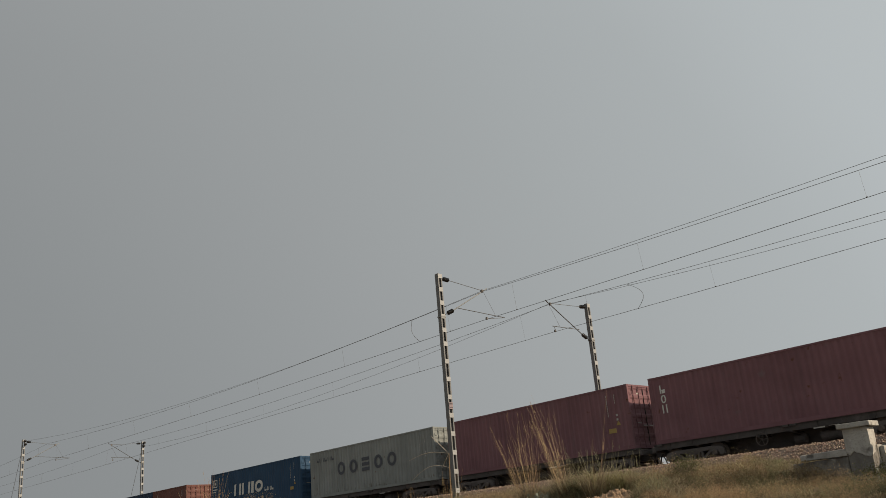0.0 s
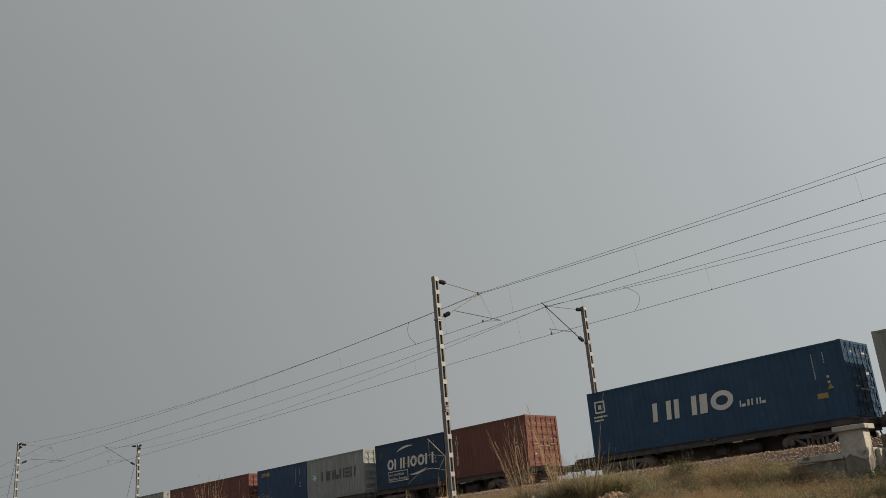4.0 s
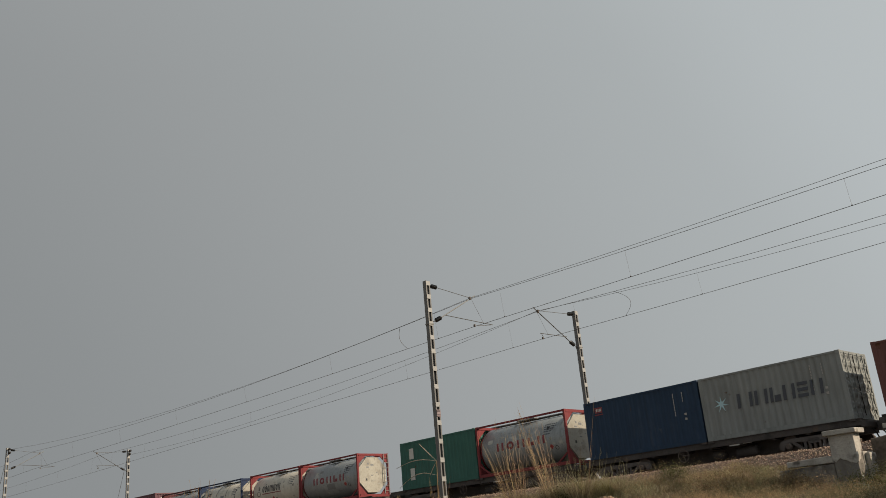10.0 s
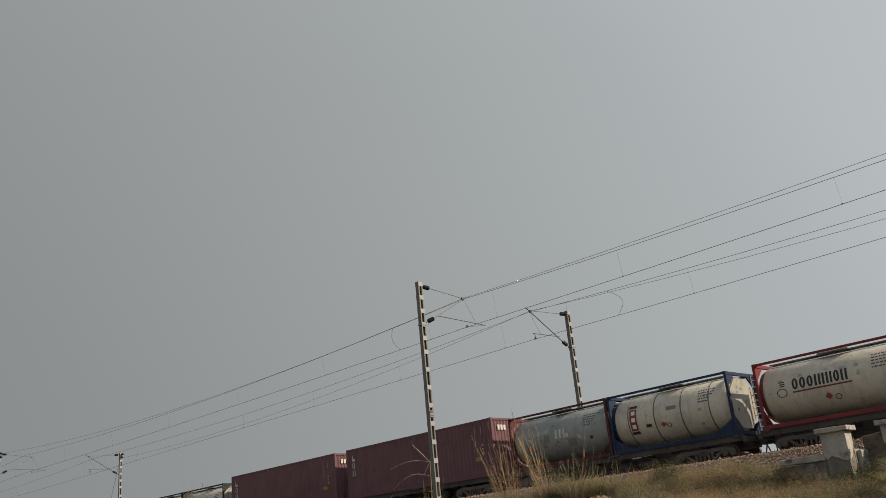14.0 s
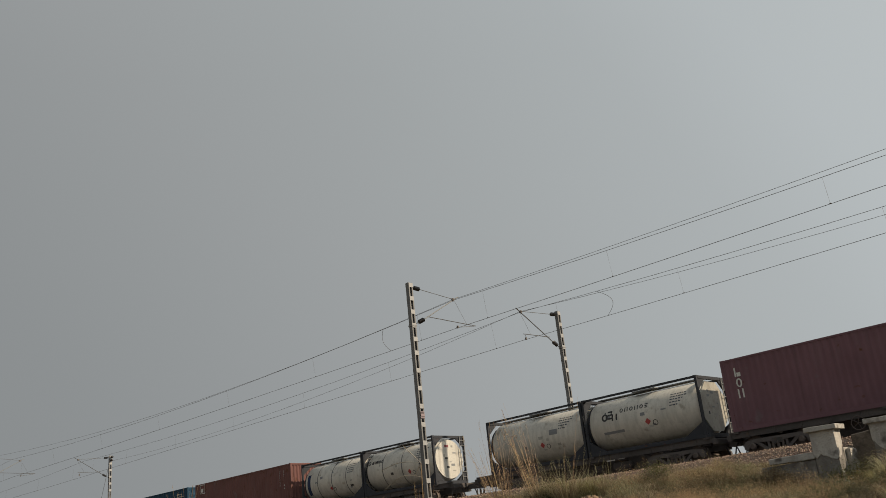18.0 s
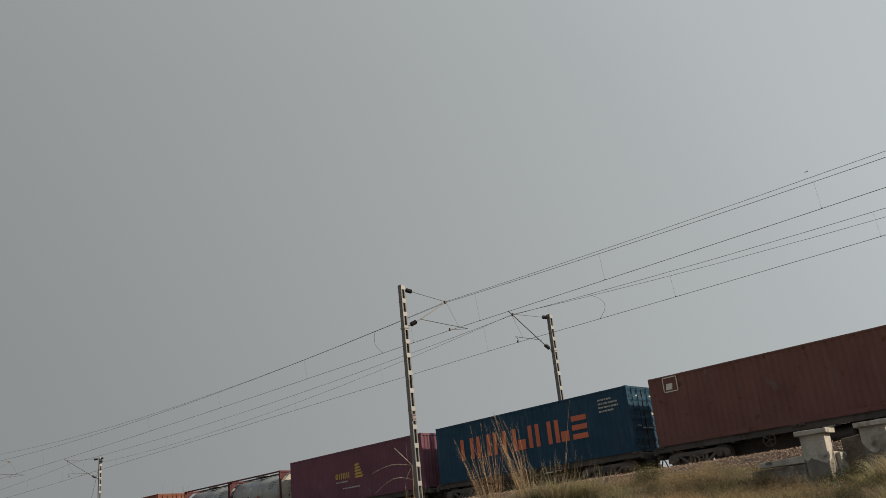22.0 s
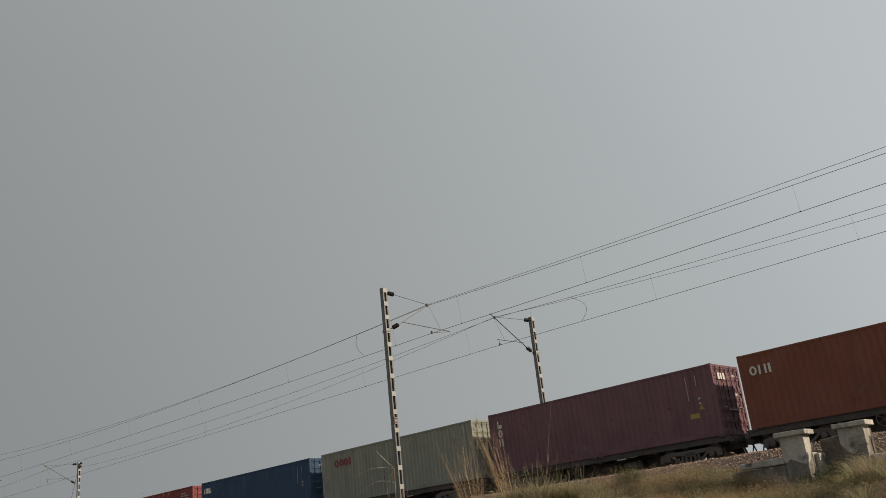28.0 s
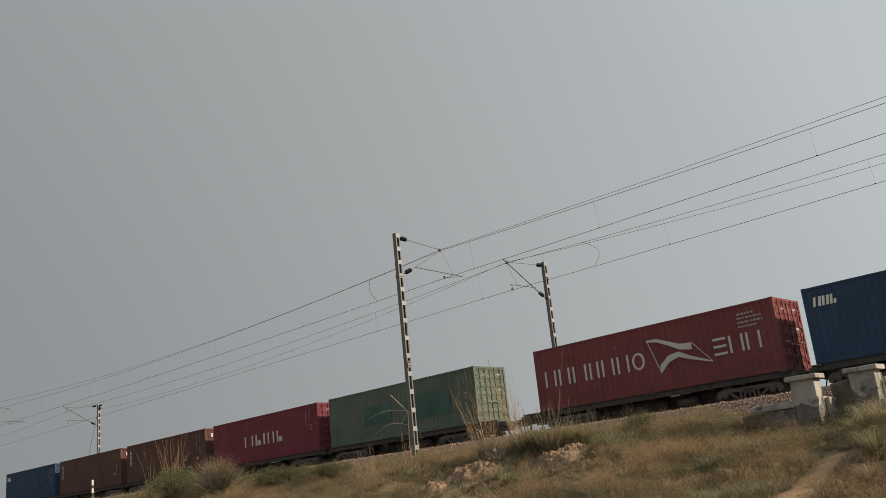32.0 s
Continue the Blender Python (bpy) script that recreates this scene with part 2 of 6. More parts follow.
def empty(name, m=None, **tags):
    ob = new(name)
    ob.empty_display_size = 0.3
    if m is not None:
        ob.matrix_basis = m
    return tagged(ob, **tags)


def part(name, mesh, parent, label="", at=None):
    """Links a mesh as one part under a thing or a part."""
    ob = new(name, mesh)
    ob.parent = parent
    if at is not None:
        ob.matrix_basis = at
    return tagged(ob, label) if label else ob


STORE = {}


def once(key, build):
    """A mesh that alike parts share."""
    if key not in STORE:
        STORE[key] = build()
    return STORE[key]


def soup(name, corners, mat, per=3):
    """A mesh of loose triangles or quads from an array of corners."""
    corners = np.asarray(corners, dtype=np.float32).reshape(-1, 3)
    count = len(corners) // per
    m = bpy.data.meshes.new(name)
    m.vertices.add(len(corners))
    m.vertices.foreach_set("co", corners.ravel())
    m.loops.add(len(corners))
    m.loops.foreach_set("vertex_index", np.arange(len(corners), dtype=np.int32))
    m.polygons.add(count)
    m.polygons.foreach_set("loop_start", np.arange(count, dtype=np.int32) * per)
    m.materials.append(mat)
    m.update(calc_edges=True)
    return m


# ---- ground ----
RAIL = 3.65                    # height of the rail tops
NEAR_TRACK, FAR_TRACK = 29.3, 34.45
LINE = ((-400, -1.2), (-40, -0.3), (-5, 0.0), (9, 0.05), (15, 0.35), (18, 0.95), (21, 1.75), (24, 2.55), (25.2, 2.78), (26.6, 2.84),
        (38.4, 2.84), (40, 2.5), (48, -0.4), (70, -1.0), (400, -1.5))
MOUNDS = ((-12.4, 23.3, 0.9, 0.5, 0.22), (-9.1, 24.5, 0.85, 0.7, -0.75), (-9.9, 22.8, 2.3, 1.2, -0.62), (-20.2, 21.6, 1.1, 0.8, 0.18), (-23.6, 20.4, 1.0, 0.9, 0.45), (-27, 19.5, 1.6, 0.8, 0.3), (-5.2, 19.8, 2.4, 1.8, 0.45), (-12.5, 20.5, 1.6, 1.2, 0.2), (-34, 21, 3.0, 1.5, 0.3))


def ground_z(x, y):
    """The lie of the land: a railway embankment across flat fields, with small humps."""
    z = float(np.interp(y, [p[0] for p in LINE], [p[1] for p in LINE]))
    if 8 < y < 25.4:
        rough = min(1, (y - 8) / 4) * min(1, (25.4 - y) / 1.0)
        rough *= 1 - 0.9 * math.exp(-((x + 7.65) / 0.7) ** 2) * (y < 20.5)
        z += rough * (0.16 * noise.noise((x * 0.35, y * 0.45, 0)) + 0.07 * noise.noise((x * 1.3, y * 1.5, 4)))
        for mx, my, wx, wy, h in MOUNDS:
            d = ((x - mx) / wx) ** 2 + ((y - my) / wy) ** 2
            if d < 5:
                z += h * math.exp(-d) * (1 + 0.35 * noise.noise((x * 2.1, y * 2.1, 9)))
    if x < -12 and 20.5 < y < 26.5:
        # the weedy crest before the ballast
        side = min(1, (-12 - x) / 1.6)
        z += 0.20 * side * min(1, (y - 20.5) / 2.8) * min(1, (26.5 - y) / 0.7) * (1 + 0.5 * noise.noise((x * 0.5, y * 0.3, 6)))
    return z


def build_ground():
    xs = sorted({*np.linspace(-3000, -300, 8).tolist(), *np.linspace(-260, -64, 34).tolist(), *np.linspace(-60, 2, 190).tolist(), *np.linspace(5, 120, 20).tolist(), *np.linspace(200, 3000, 8).tolist()})
    ys = sorted({*np.linspace(-3000, -100, 7).tolist(), *np.linspace(-60, 8, 10).tolist(), *np.linspace(9, 26, 70).tolist(), 26.6, 30, 34, 38.4, 40, 44, 48, 58, 70, *np.linspace(120, 3000, 8).tolist()})
    s = Shape()
    s.v = [(x, y, ground_z(x, y)) for y in ys for x in xs]
    n = len(xs)
    s.f = [(j * n + i, j * n + i + 1, (j + 1) * n + i + 1, (j + 1) * n + i) for j in range(len(ys) - 1) for i in range(n - 1)]
    tagged(new("ground", s.mesh("ground", EARTH, True)), "dry sandy ground rising to a weedy railway embankment", "ground", kind="structure")


build_ground()


def build_track():
    # two beds of ballast with shoulders, side by side
    top, foot, dip = RAIL - 0.20, 2.84, 0.10          # the near track lies a little lower than the far one
    crest = RAIL - 0.11 - dip
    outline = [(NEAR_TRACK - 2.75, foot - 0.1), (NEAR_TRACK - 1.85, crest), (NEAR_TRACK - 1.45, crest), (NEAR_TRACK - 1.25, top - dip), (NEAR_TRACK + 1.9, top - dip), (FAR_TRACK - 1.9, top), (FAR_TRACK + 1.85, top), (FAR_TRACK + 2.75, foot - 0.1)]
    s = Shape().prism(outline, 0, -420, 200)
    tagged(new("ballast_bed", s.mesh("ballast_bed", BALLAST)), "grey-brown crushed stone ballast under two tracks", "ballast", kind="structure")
    rng = np.random.default_rng(3)
    base = np.array([(1, 0, 0), (-1, 0, 0), (0, 1, 0), (0, -1, 0), (0, 0, 1), (0, 0, -1)], float)
    tris = [(0, 2, 4), (2, 1, 4), (1, 3, 4), (3, 0, 4), (2, 0, 5), (1, 2, 5), (3, 1, 5), (0, 3, 5)]
    count = 46000
    x = -2 - 70 * rng.random(count) ** 1.4
    u = rng.random(count) * 1.25
    y = np.where(u < 1, NEAR_TRACK - 2.75 + 0.9 * u, NEAR_TRACK - 1.85 + (u - 1) * 1.6)
    z = np.where(u < 1, foot - 0.1 + (crest - foot + 0.1) * u, crest) + rng.normal(0.006, 0.022, count)
    size = rng.uniform(0.018, 0.036, (count, 1, 1)) * rng.uniform(0.6, 1.3, (count, 6, 1))
    turn = rng.random(count) * 6.3
    pts = np.repeat(base[None], count, 0) * size
    c, d = np.cos(turn)[:, None], np.sin(turn)[:, None]
    px, py = pts[:, :, 0] * c - pts[:, :, 1] * d, pts[:, :, 0] * d + pts[:, :, 1] * c
    pts = np.stack([px + x[:, None], py + y[:, None], pts[:, :, 2] + z[:, None]], -1)
    m = bpy.data.meshes.new("ballast_stones")
    faces = (np.array(tris)[None] + 6 * np.arange(count)[:, None, None]).reshape(-1, 3)
    m.from_pydata(pts.reshape(-1, 3).tolist(), [], faces.tolist())
    m.materials.append(STONE)
    tagged(new("ballast_stones", m), "loose crushed stones on the ballast shoulder", "ballast", kind="stuff")
    w, h = 0.037, 0.172
    prof = [(-0.075, -h), (0.075, -h), (0.075, -h + 0.014), (0.012, -h + 0.03), (0.012, -0.045), (w, -0.03), (w, -0.004), (w - 0.008, 0), (-w + 0.008, 0), (-w, -0.004), (-w, -0.03), (-0.012, -0.045), (-0.012, -h + 0.03), (-0.075, -h + 0.014)]
    rail = Shape().prism(prof, 0, -420, 200).mesh("rail", RAIL_STEEL)
    for centre, down in ((NEAR_TRACK, dip), (FAR_TRACK, 0.0)):
        for side in (-0.875, 0.875):
            ob = new("rail", rail)
            ob.location = (0, centre + side, RAIL - down)
            tagged(ob, "rusty brown steel rail on concrete sleepers", "rail", "rails of the two tracks", "structure")
        s = Shape()
        for i in range(250):
            x0 = -140 + 0.65 * i
            s.prism([(-1.37, RAIL - 0.34), (1.37, RAIL - 0.34), (1.37, RAIL - 0.19), (0.6, RAIL - 0.175), (-0.6, RAIL - 0.175), (-1.37, RAIL - 0.19)], 0, x0 - 0.13, x0 + 0.13)
        ob = new("sleepers", s.mesh("sleepers", SLEEPER))
        ob.location = (0, centre, -down)
        tagged(ob, "row of grey concrete sleepers bedded in ballast", "sleeper", kind="stuff")


build_track()

# ---- overhead line ----
MAST_BASE, MAST_TOP = 2.84, 13.07
UP = 1.6                       # heights of the line were taken from the eye


def insulator(p, q):
    """A ribbed ceramic insulator between two points."""
    n = (Vector(q) - Vector(p)).length
    body = min(0.40, n * 0.7)
    start = n - body - 0.02
    prof = [(0, 0.02), (start, 0.02), (start + 0.01, 0.06)]
    for i in range(5):
        a = start + 0.02 + (body - 0.04) * i / 5
        prof += [(a, 0.075), (a + 0.03, 0.105), (a + 0.05, 0.078)]
    return Shape().lathe(prof + [(n - 0.01, 0.05), (n, 0.02)], p, Vector(q) - Vector(p), 12).mesh("insulator", CERAMIC)


def mast_meshes():
    web = Shape()
    web.prism([(-0.10, -0.125), (0.10, -0.125), (0.10, -0.06), (0.092, -0.06), (0.092, -0.117), (-0.092, -0.117), (-0.092, -0.06), (-0.10, -0.06)], 2, MAST_BASE - 0.5, MAST_TOP)
    batten = Shape().box(-0.006, 0.006, -0.122, 0.122, -0.10, 0.10)
    return web.mesh("channel", MAST_WEB), batten.mesh("batten", MAST_BAND)


CHANNEL, BATTEN = mast_meshes()


def build_mast(x, y, toward_y, anchor, label):
    """A built-up mast of two channels tied by battens, with its bracket over the track on the side toward_y."""
    mast = empty("overhead_line_mast", pose(x, y, 0), label=label, category="mast", group="overhead line masts")
    part("channel", CHANNEL, mast)
    part("channel", CHANNEL, mast, at=pose(0, 0, 0, 0, 0, 180))
    z = MAST_TOP - 0.12
    while z > MAST_BASE:
        for side in (-0.107, 0.107):
            part("batten", BATTEN, mast, at=pose(side, 0, z))
        z -= 0.63 if z > 9.9 else 0.79
    part("footing", once("footing", lambda: bevelled(Shape().box(-0.35, 0.35, -0.4, 0.4, MAST_BASE - 0.6, MAST_BASE + 0.12).mesh("footing", CONCRETE), 0.03)), mast, "concrete footing block")
    plate = part("number_plate", once("plate", lambda: Shape().box(0.118, 0.126, -0.11, 0.11, 6.9, 7.2).mesh("number_plate", material("plate_enamel", (0.22, 0.17, 0.18), 0.5))), mast, "small enamel plate")
    for low, high in ((7.1, 7.17), (6.95, 7.0)):
        part("plate_bar", once(("plate_bar", low), lambda: Shape().box(0.126, 0.129, -0.09, 0.09, low, high).mesh("plate_bar", material("plate_dark", (0.07, 0.05, 0.055), 0.5))), plate)
    d = 1 if toward_y > y else -1
    if d > 0:
        cat, reg_a, reg_b, low = (2.75, 10.98 + UP), (0.98, 9.99 + UP), (4.15, 9.86 + UP), (0.30, 9.58 + UP)
        contact = 9.65 + UP
        arm_at = 2.9
    else:
        cat, reg_a, reg_b, low = (3.10, 11.08 + UP), (0.95, 9.95 + UP), (3.10, 9.93 + UP), (0.30, 9.45 + UP)
        contact = 9.65 + UP
        arm_at = 2.95
    top = (0.18, 11.27 + UP)
    bracket = part("bracket_tube", Shape().tube((0, d * (low[0] + 0.45), low[1] + 0.26), (0, d * (cat[0] + 0.35), cat[1] + 0.20), 0.024, 8).mesh("bracket_tube", STEEL if d > 0 else DARK_STEEL), mast, "slanting galvanised bracket tube")
    part("insulator", insulator((0, d * 0.12, low[1] - 0.05), (0, d * (low[0] + 0.46), low[1] + 0.27)), bracket, "dark ribbed insulator")
    stay = part("stay_tube", Shape().tube((0, d * (top[0] + 0.45), top[1] - 0.02), (0, d * cat[0], cat[1] + 0.06), 0.014, 6).mesh("stay_tube", DARK_STEEL), mast)
    part("insulator", insulator((0, d * 0.12, top[1] + 0.02), (0, d * (top[0] + 0.46), top[1] - 0.02)), stay, "dark ribbed insulator")
    register = part("register_tube", Shape().tube((0, d * reg_a[0], reg_a[1]), (0, d * reg_b[0], reg_b[1]), 0.018, 8).mesh("register_tube", DARK_STEEL), mast)
    part("steady_arm", Shape().tube((0, d * (reg_b[0] - 0.1), reg_b[1] - 0.02), (0, d * (arm_at - 0.1), contact + 0.01), 0.013, 6).mesh("steady_arm", DARK_STEEL), register)
    part("clamp", Shape().box(-0.04, 0.04, d * arm_at - 0.03, d * arm_at + 0.03, contact - 0.02, contact + 0.10).mesh("clamp", WIRE), register)
    part("clamp", Shape().box(-0.05, 0.05, d * cat[0] - 0.05, d * cat[0] + 0.05, cat[1] - 0.04, cat[1] + 0.10).mesh("clamp", WIRE), mast)
    part("band_clamp", once("band", lambda: Shape().box(-0.13, 0.13, -0.15, 0.15, 9.42 + UP, 9.48 + UP).mesh("band_clamp", STEEL)), mast)
    drop = part("register_dropper", Shape().tube((0, d * (cat[0] + 0.1), cat[1]), (0, d * (reg_b[0] - 0.6), reg_b[1]), 0.006, 5).mesh("register_dropper", WIRE), mast)
    if anchor:
        for k, z in enumerate((11.3 + UP, 11.0 + UP)):
            part("insulator", insulator((0.1, d * 0.05 * k, z), (0.55, d * 0.05 * k, z)), mast, "dark ribbed insulator")
        part("guy_rod", Shape().tube((-0.1, 0, 10.95 + UP), (-5.2, 0, MAST_BASE - 0.3), 0.016, 6).mesh("guy_rod", WIRE), mast, "slanting anchor guy rod")
    return mast


NEAR_MAST_Y, FAR_MAST_Y = 26.2, 37.45
SPANS = (-139.9, -83.8, -27.9, 28.1, 84.0)
for mast_x in SPANS:
    anchored = mast_x == -83.8
    build_mast(mast_x, NEAR_MAST_Y, NEAR_TRACK, anchored, "grey steel batten mast with a bracket over the near track")
    build_mast(mast_x - 0.4, FAR_MAST_Y, FAR_TRACK, anchored, "grey steel batten mast with a bracket, behind the train")


def hang(p, q, sag, cut=14):
    """Points along a wire that sags between two supports."""
    p, q = Vector(p), Vector(q)
    return [p.lerp(q, i / cut) - Vector((0, 0, 4 * sag * (i / cut) * (1 - i / cut))) for i in range(cut + 1)]


def wire_at(nodes, sags, x):
    for p, q, sag in zip(nodes[:-1], nodes[1:], sags):
        if p[0] <= x <= q[0]:
            u = (x - p[0]) / (q[0] - p[0])
            v = Vector(p).lerp(Vector(q), u)
            v.z -= 4 * sag * u * (1 - u)
            return v
    return Vector(nodes[0])


def build_wire(name, nodes, sags, r, label):
    pts = []
    for p, q, sag in zip(nodes[:-1], nodes[1:], sags):
        pts += hang(p, q, sag)[1 if pts else 0:]
    return tagged(new(name, Shape().pipe(pts, r).mesh(name, WIRE, True)), label, "wire", "overhead wires")


def line(dx, places):
    return [(x + dx, y, z + UP) for x, (y, z) in zip(SPANS, places)]


NEAR_CAT = (line(0.0, ((28.9, 11.0), (28.3, 11.14), (28.95, 10.98), (28.9, 11.05), (28.9, 11.05))), (0.55, 0.62, 0.58, 0.58))
NEAR_CON = (line(0.0, ((29.1, 9.65), (28.5, 9.62), (29.1, 9.65), (29.0, 9.77), (29.1, 9.65))), (0.1, 0.12, 0.16, 0.1))
FAR_CAT = (line(-0.4, ((34.4, 11.0), (34.9, 10.97), (34.3, 11.08), (34.4, 11.09), (34.4, 11.0))), (0.5, 0.49, 0.66, 0.6))
FAR_CON = (line(-0.4, ((34.6, 9.6), (34.7, 9.49), (34.5, 9.65), (34.5, 9.86), (34.6, 9.7))), (0.05, 0.0, 0.21, 0.1))
NEAR_TIE = ([(-83.2, 26.25, 11.27 + UP), (-27.9, 28.95, 11.02 + UP), (28.1, 28.9, 11.39 + UP)], (0.94, 0.52))
FAR_TIE = ([(-83.65, 37.35, 10.9 + UP), (-28.3, 34.3, 11.12 + UP), (27.7, 34.4, 11.1 + UP)], (0.77, 1.07))
for cat, con, tie, jump_x, bow in ((NEAR_CAT, NEAR_CON, NEAR_TIE, -33.0, -0.32), (FAR_CAT, FAR_CON, FAR_TIE, -23.4, 0.6)):
    build_wire("catenary_wire", *cat, 0.009, "dark bare catenary wire sagging between masts")
    build_wire("contact_wire", *con, 0.0098, "dark copper contact wire above the track")
    build_wire("anchored_wire", *tie, 0.0078, "thin anchored wire running beside the catenary")
    for x0, x1 in zip(SPANS[:-1], SPANS[1:]):
        for u in (0.035, 0.16, 0.32, 0.48, 0.64, 0.80, 0.955):
            x = x0 + (x1 - x0) * u
            p, q = wire_at(*cat, x), wire_at(*con, x)
            ob = new("dropper", Shape().tube(p, q, 0.0032, 5).mesh("dropper", WIRE))
            part("clip", Shape().box(q[0] - 0.03, q[0] + 0.03, q[1] - 0.01, q[1] + 0.01, q[2] - 0.005, q[2] + 0.03).mesh("clip", WIRE), ob)
            tagged(ob, "thin dropper between catenary and contact wire", "dropper", "droppers")
    p, q = wire_at(*cat, jump_x), wire_at(*con, jump_x + 0.3)
    pts = [p.lerp(q, i / 12) + Vector((bow * math.sin(math.pi * i / 12), 0, 0)) for i in range(13)]
    tagged(new("jumper_wire", Shape().pipe(pts, 0.009).mesh("jumper_wire", WIRE, True)), "curved jumper wire between the two overhead wires", "wire", "overhead wires")

# ---- the train ----
FLOOR = RAIL + 1.07            # underside of the containers
SMALL_GAP, LARGE_GAP = 1.166, 4.017
L40, L20, H40, H20, WIDE = 12.192, 6.058, 2.896, 2.591, 2.438
MOVERS = []                    # (thing, distance of its middle ahead of the rear of the first load, y, z)


def rear_of(w):
    """The rear end of the load of wagon w, from that of wagon 1."""
    return -sum(L40 + (LARGE_GAP if k % 5 == 0 else SMALL_GAP) for k in range(2, w + 1))


def train_at(t):
    """Distance run: the train gains speed slowly, from 9.1 to 10.7 m/s."""
    return -22.354 + t * (9.1065 + t * (0.0247337 + t * (-0.000192293 + t * (7.2915e-7 + t * 9.8647e-8))))


# paints
MAROON = paint("maroon_container_paint", (0.166, 0.086, 0.097))
DARKMAROON = paint("dark_maroon_container_paint", (0.138, 0.076, 0.090))
DULLBROWN = paint("dull_brown_container_paint", (0.105, 0.056, 0.047))
BROWN = paint("brown_container_paint", (0.125, 0.056, 0.047))
RUSTRED = paint("rust_red_container_paint", (0.132, 0.064, 0.058), wear=0.12)
ORANGE = paint("orange_brown_container_paint", (0.165, 0.065, 0.045))
NAVY = paint("navy_container_paint", (0.026, 0.059, 0.108), wear=0.02)
MIDBLUE = paint("mid_blue_container_paint", (0.031, 0.060, 0.115), wear=0.02)
DARKBLUE = paint("dark_blue_container_paint", (0.025, 0.046, 0.082), wear=0.02)
ROYAL = paint("blue_container_paint", (0.032, 0.062, 0.114))
SEABLUE = paint("sea_blue_container_paint", (0.015, 0.048, 0.085))
GREY = paint("grey_container_paint", (0.215, 0.23, 0.222), streak=0.8)
PALEGREY = paint("pale_grey_container_paint", (0.215, 0.23, 0.228), wear=0.04, streak=0.8)
TEAL = paint("green_container_paint", (0.046, 0.125, 0.104))
SAGE = paint("sage_green_container_paint", (0.106, 0.134, 0.110), wear=0.02)
STONEGREY = paint("grey_green_container_paint", (0.215, 0.225, 0.195), wear=0.02, streak=0.8)
CRIMSON = paint("crimson_container_paint", (0.178, 0.056, 0.058))
CERISE = paint("cerise_red_container_paint", (0.165, 0.040, 0.055))
PLUM = paint("plum_container_paint", (0.122, 0.054, 0.080))
DOOR_GASKET = material("black_door_rubber", (0.02, 0.02, 0.02), 0.8)
BAR_STEEL = material("dull_lock_handle", (0.20, 0.19, 0.18), 0.5, 0.4, ((RUST, 6.0, 0.12),), 0.1, 30, 0.2)
TIMBER = material("container_floor_timber", (0.16, 0.11, 0.07), 0.8)


def corrugation(length, pitch, depth):
    """An outline (along, across) of one corrugated sheet with a flat back, its crests at 0."""
    n = max(3, round(length / pitch))
    p = length / n
    line = []
    for i in range(n):
        a = i * p - length / 2
        line += [(a, 0), (a + p * 0.26, 0), (a + p * 0.5, depth), (a + p * 0.76, depth)]
    return line + [(length / 2, 0), (length / 2, depth + 0.03), (-length / 2, depth + 0.03)]


RIBBED = ("grey_green_container_paint", "pale_grey_container_paint", "grey_container_paint")   # deeper pressed sides


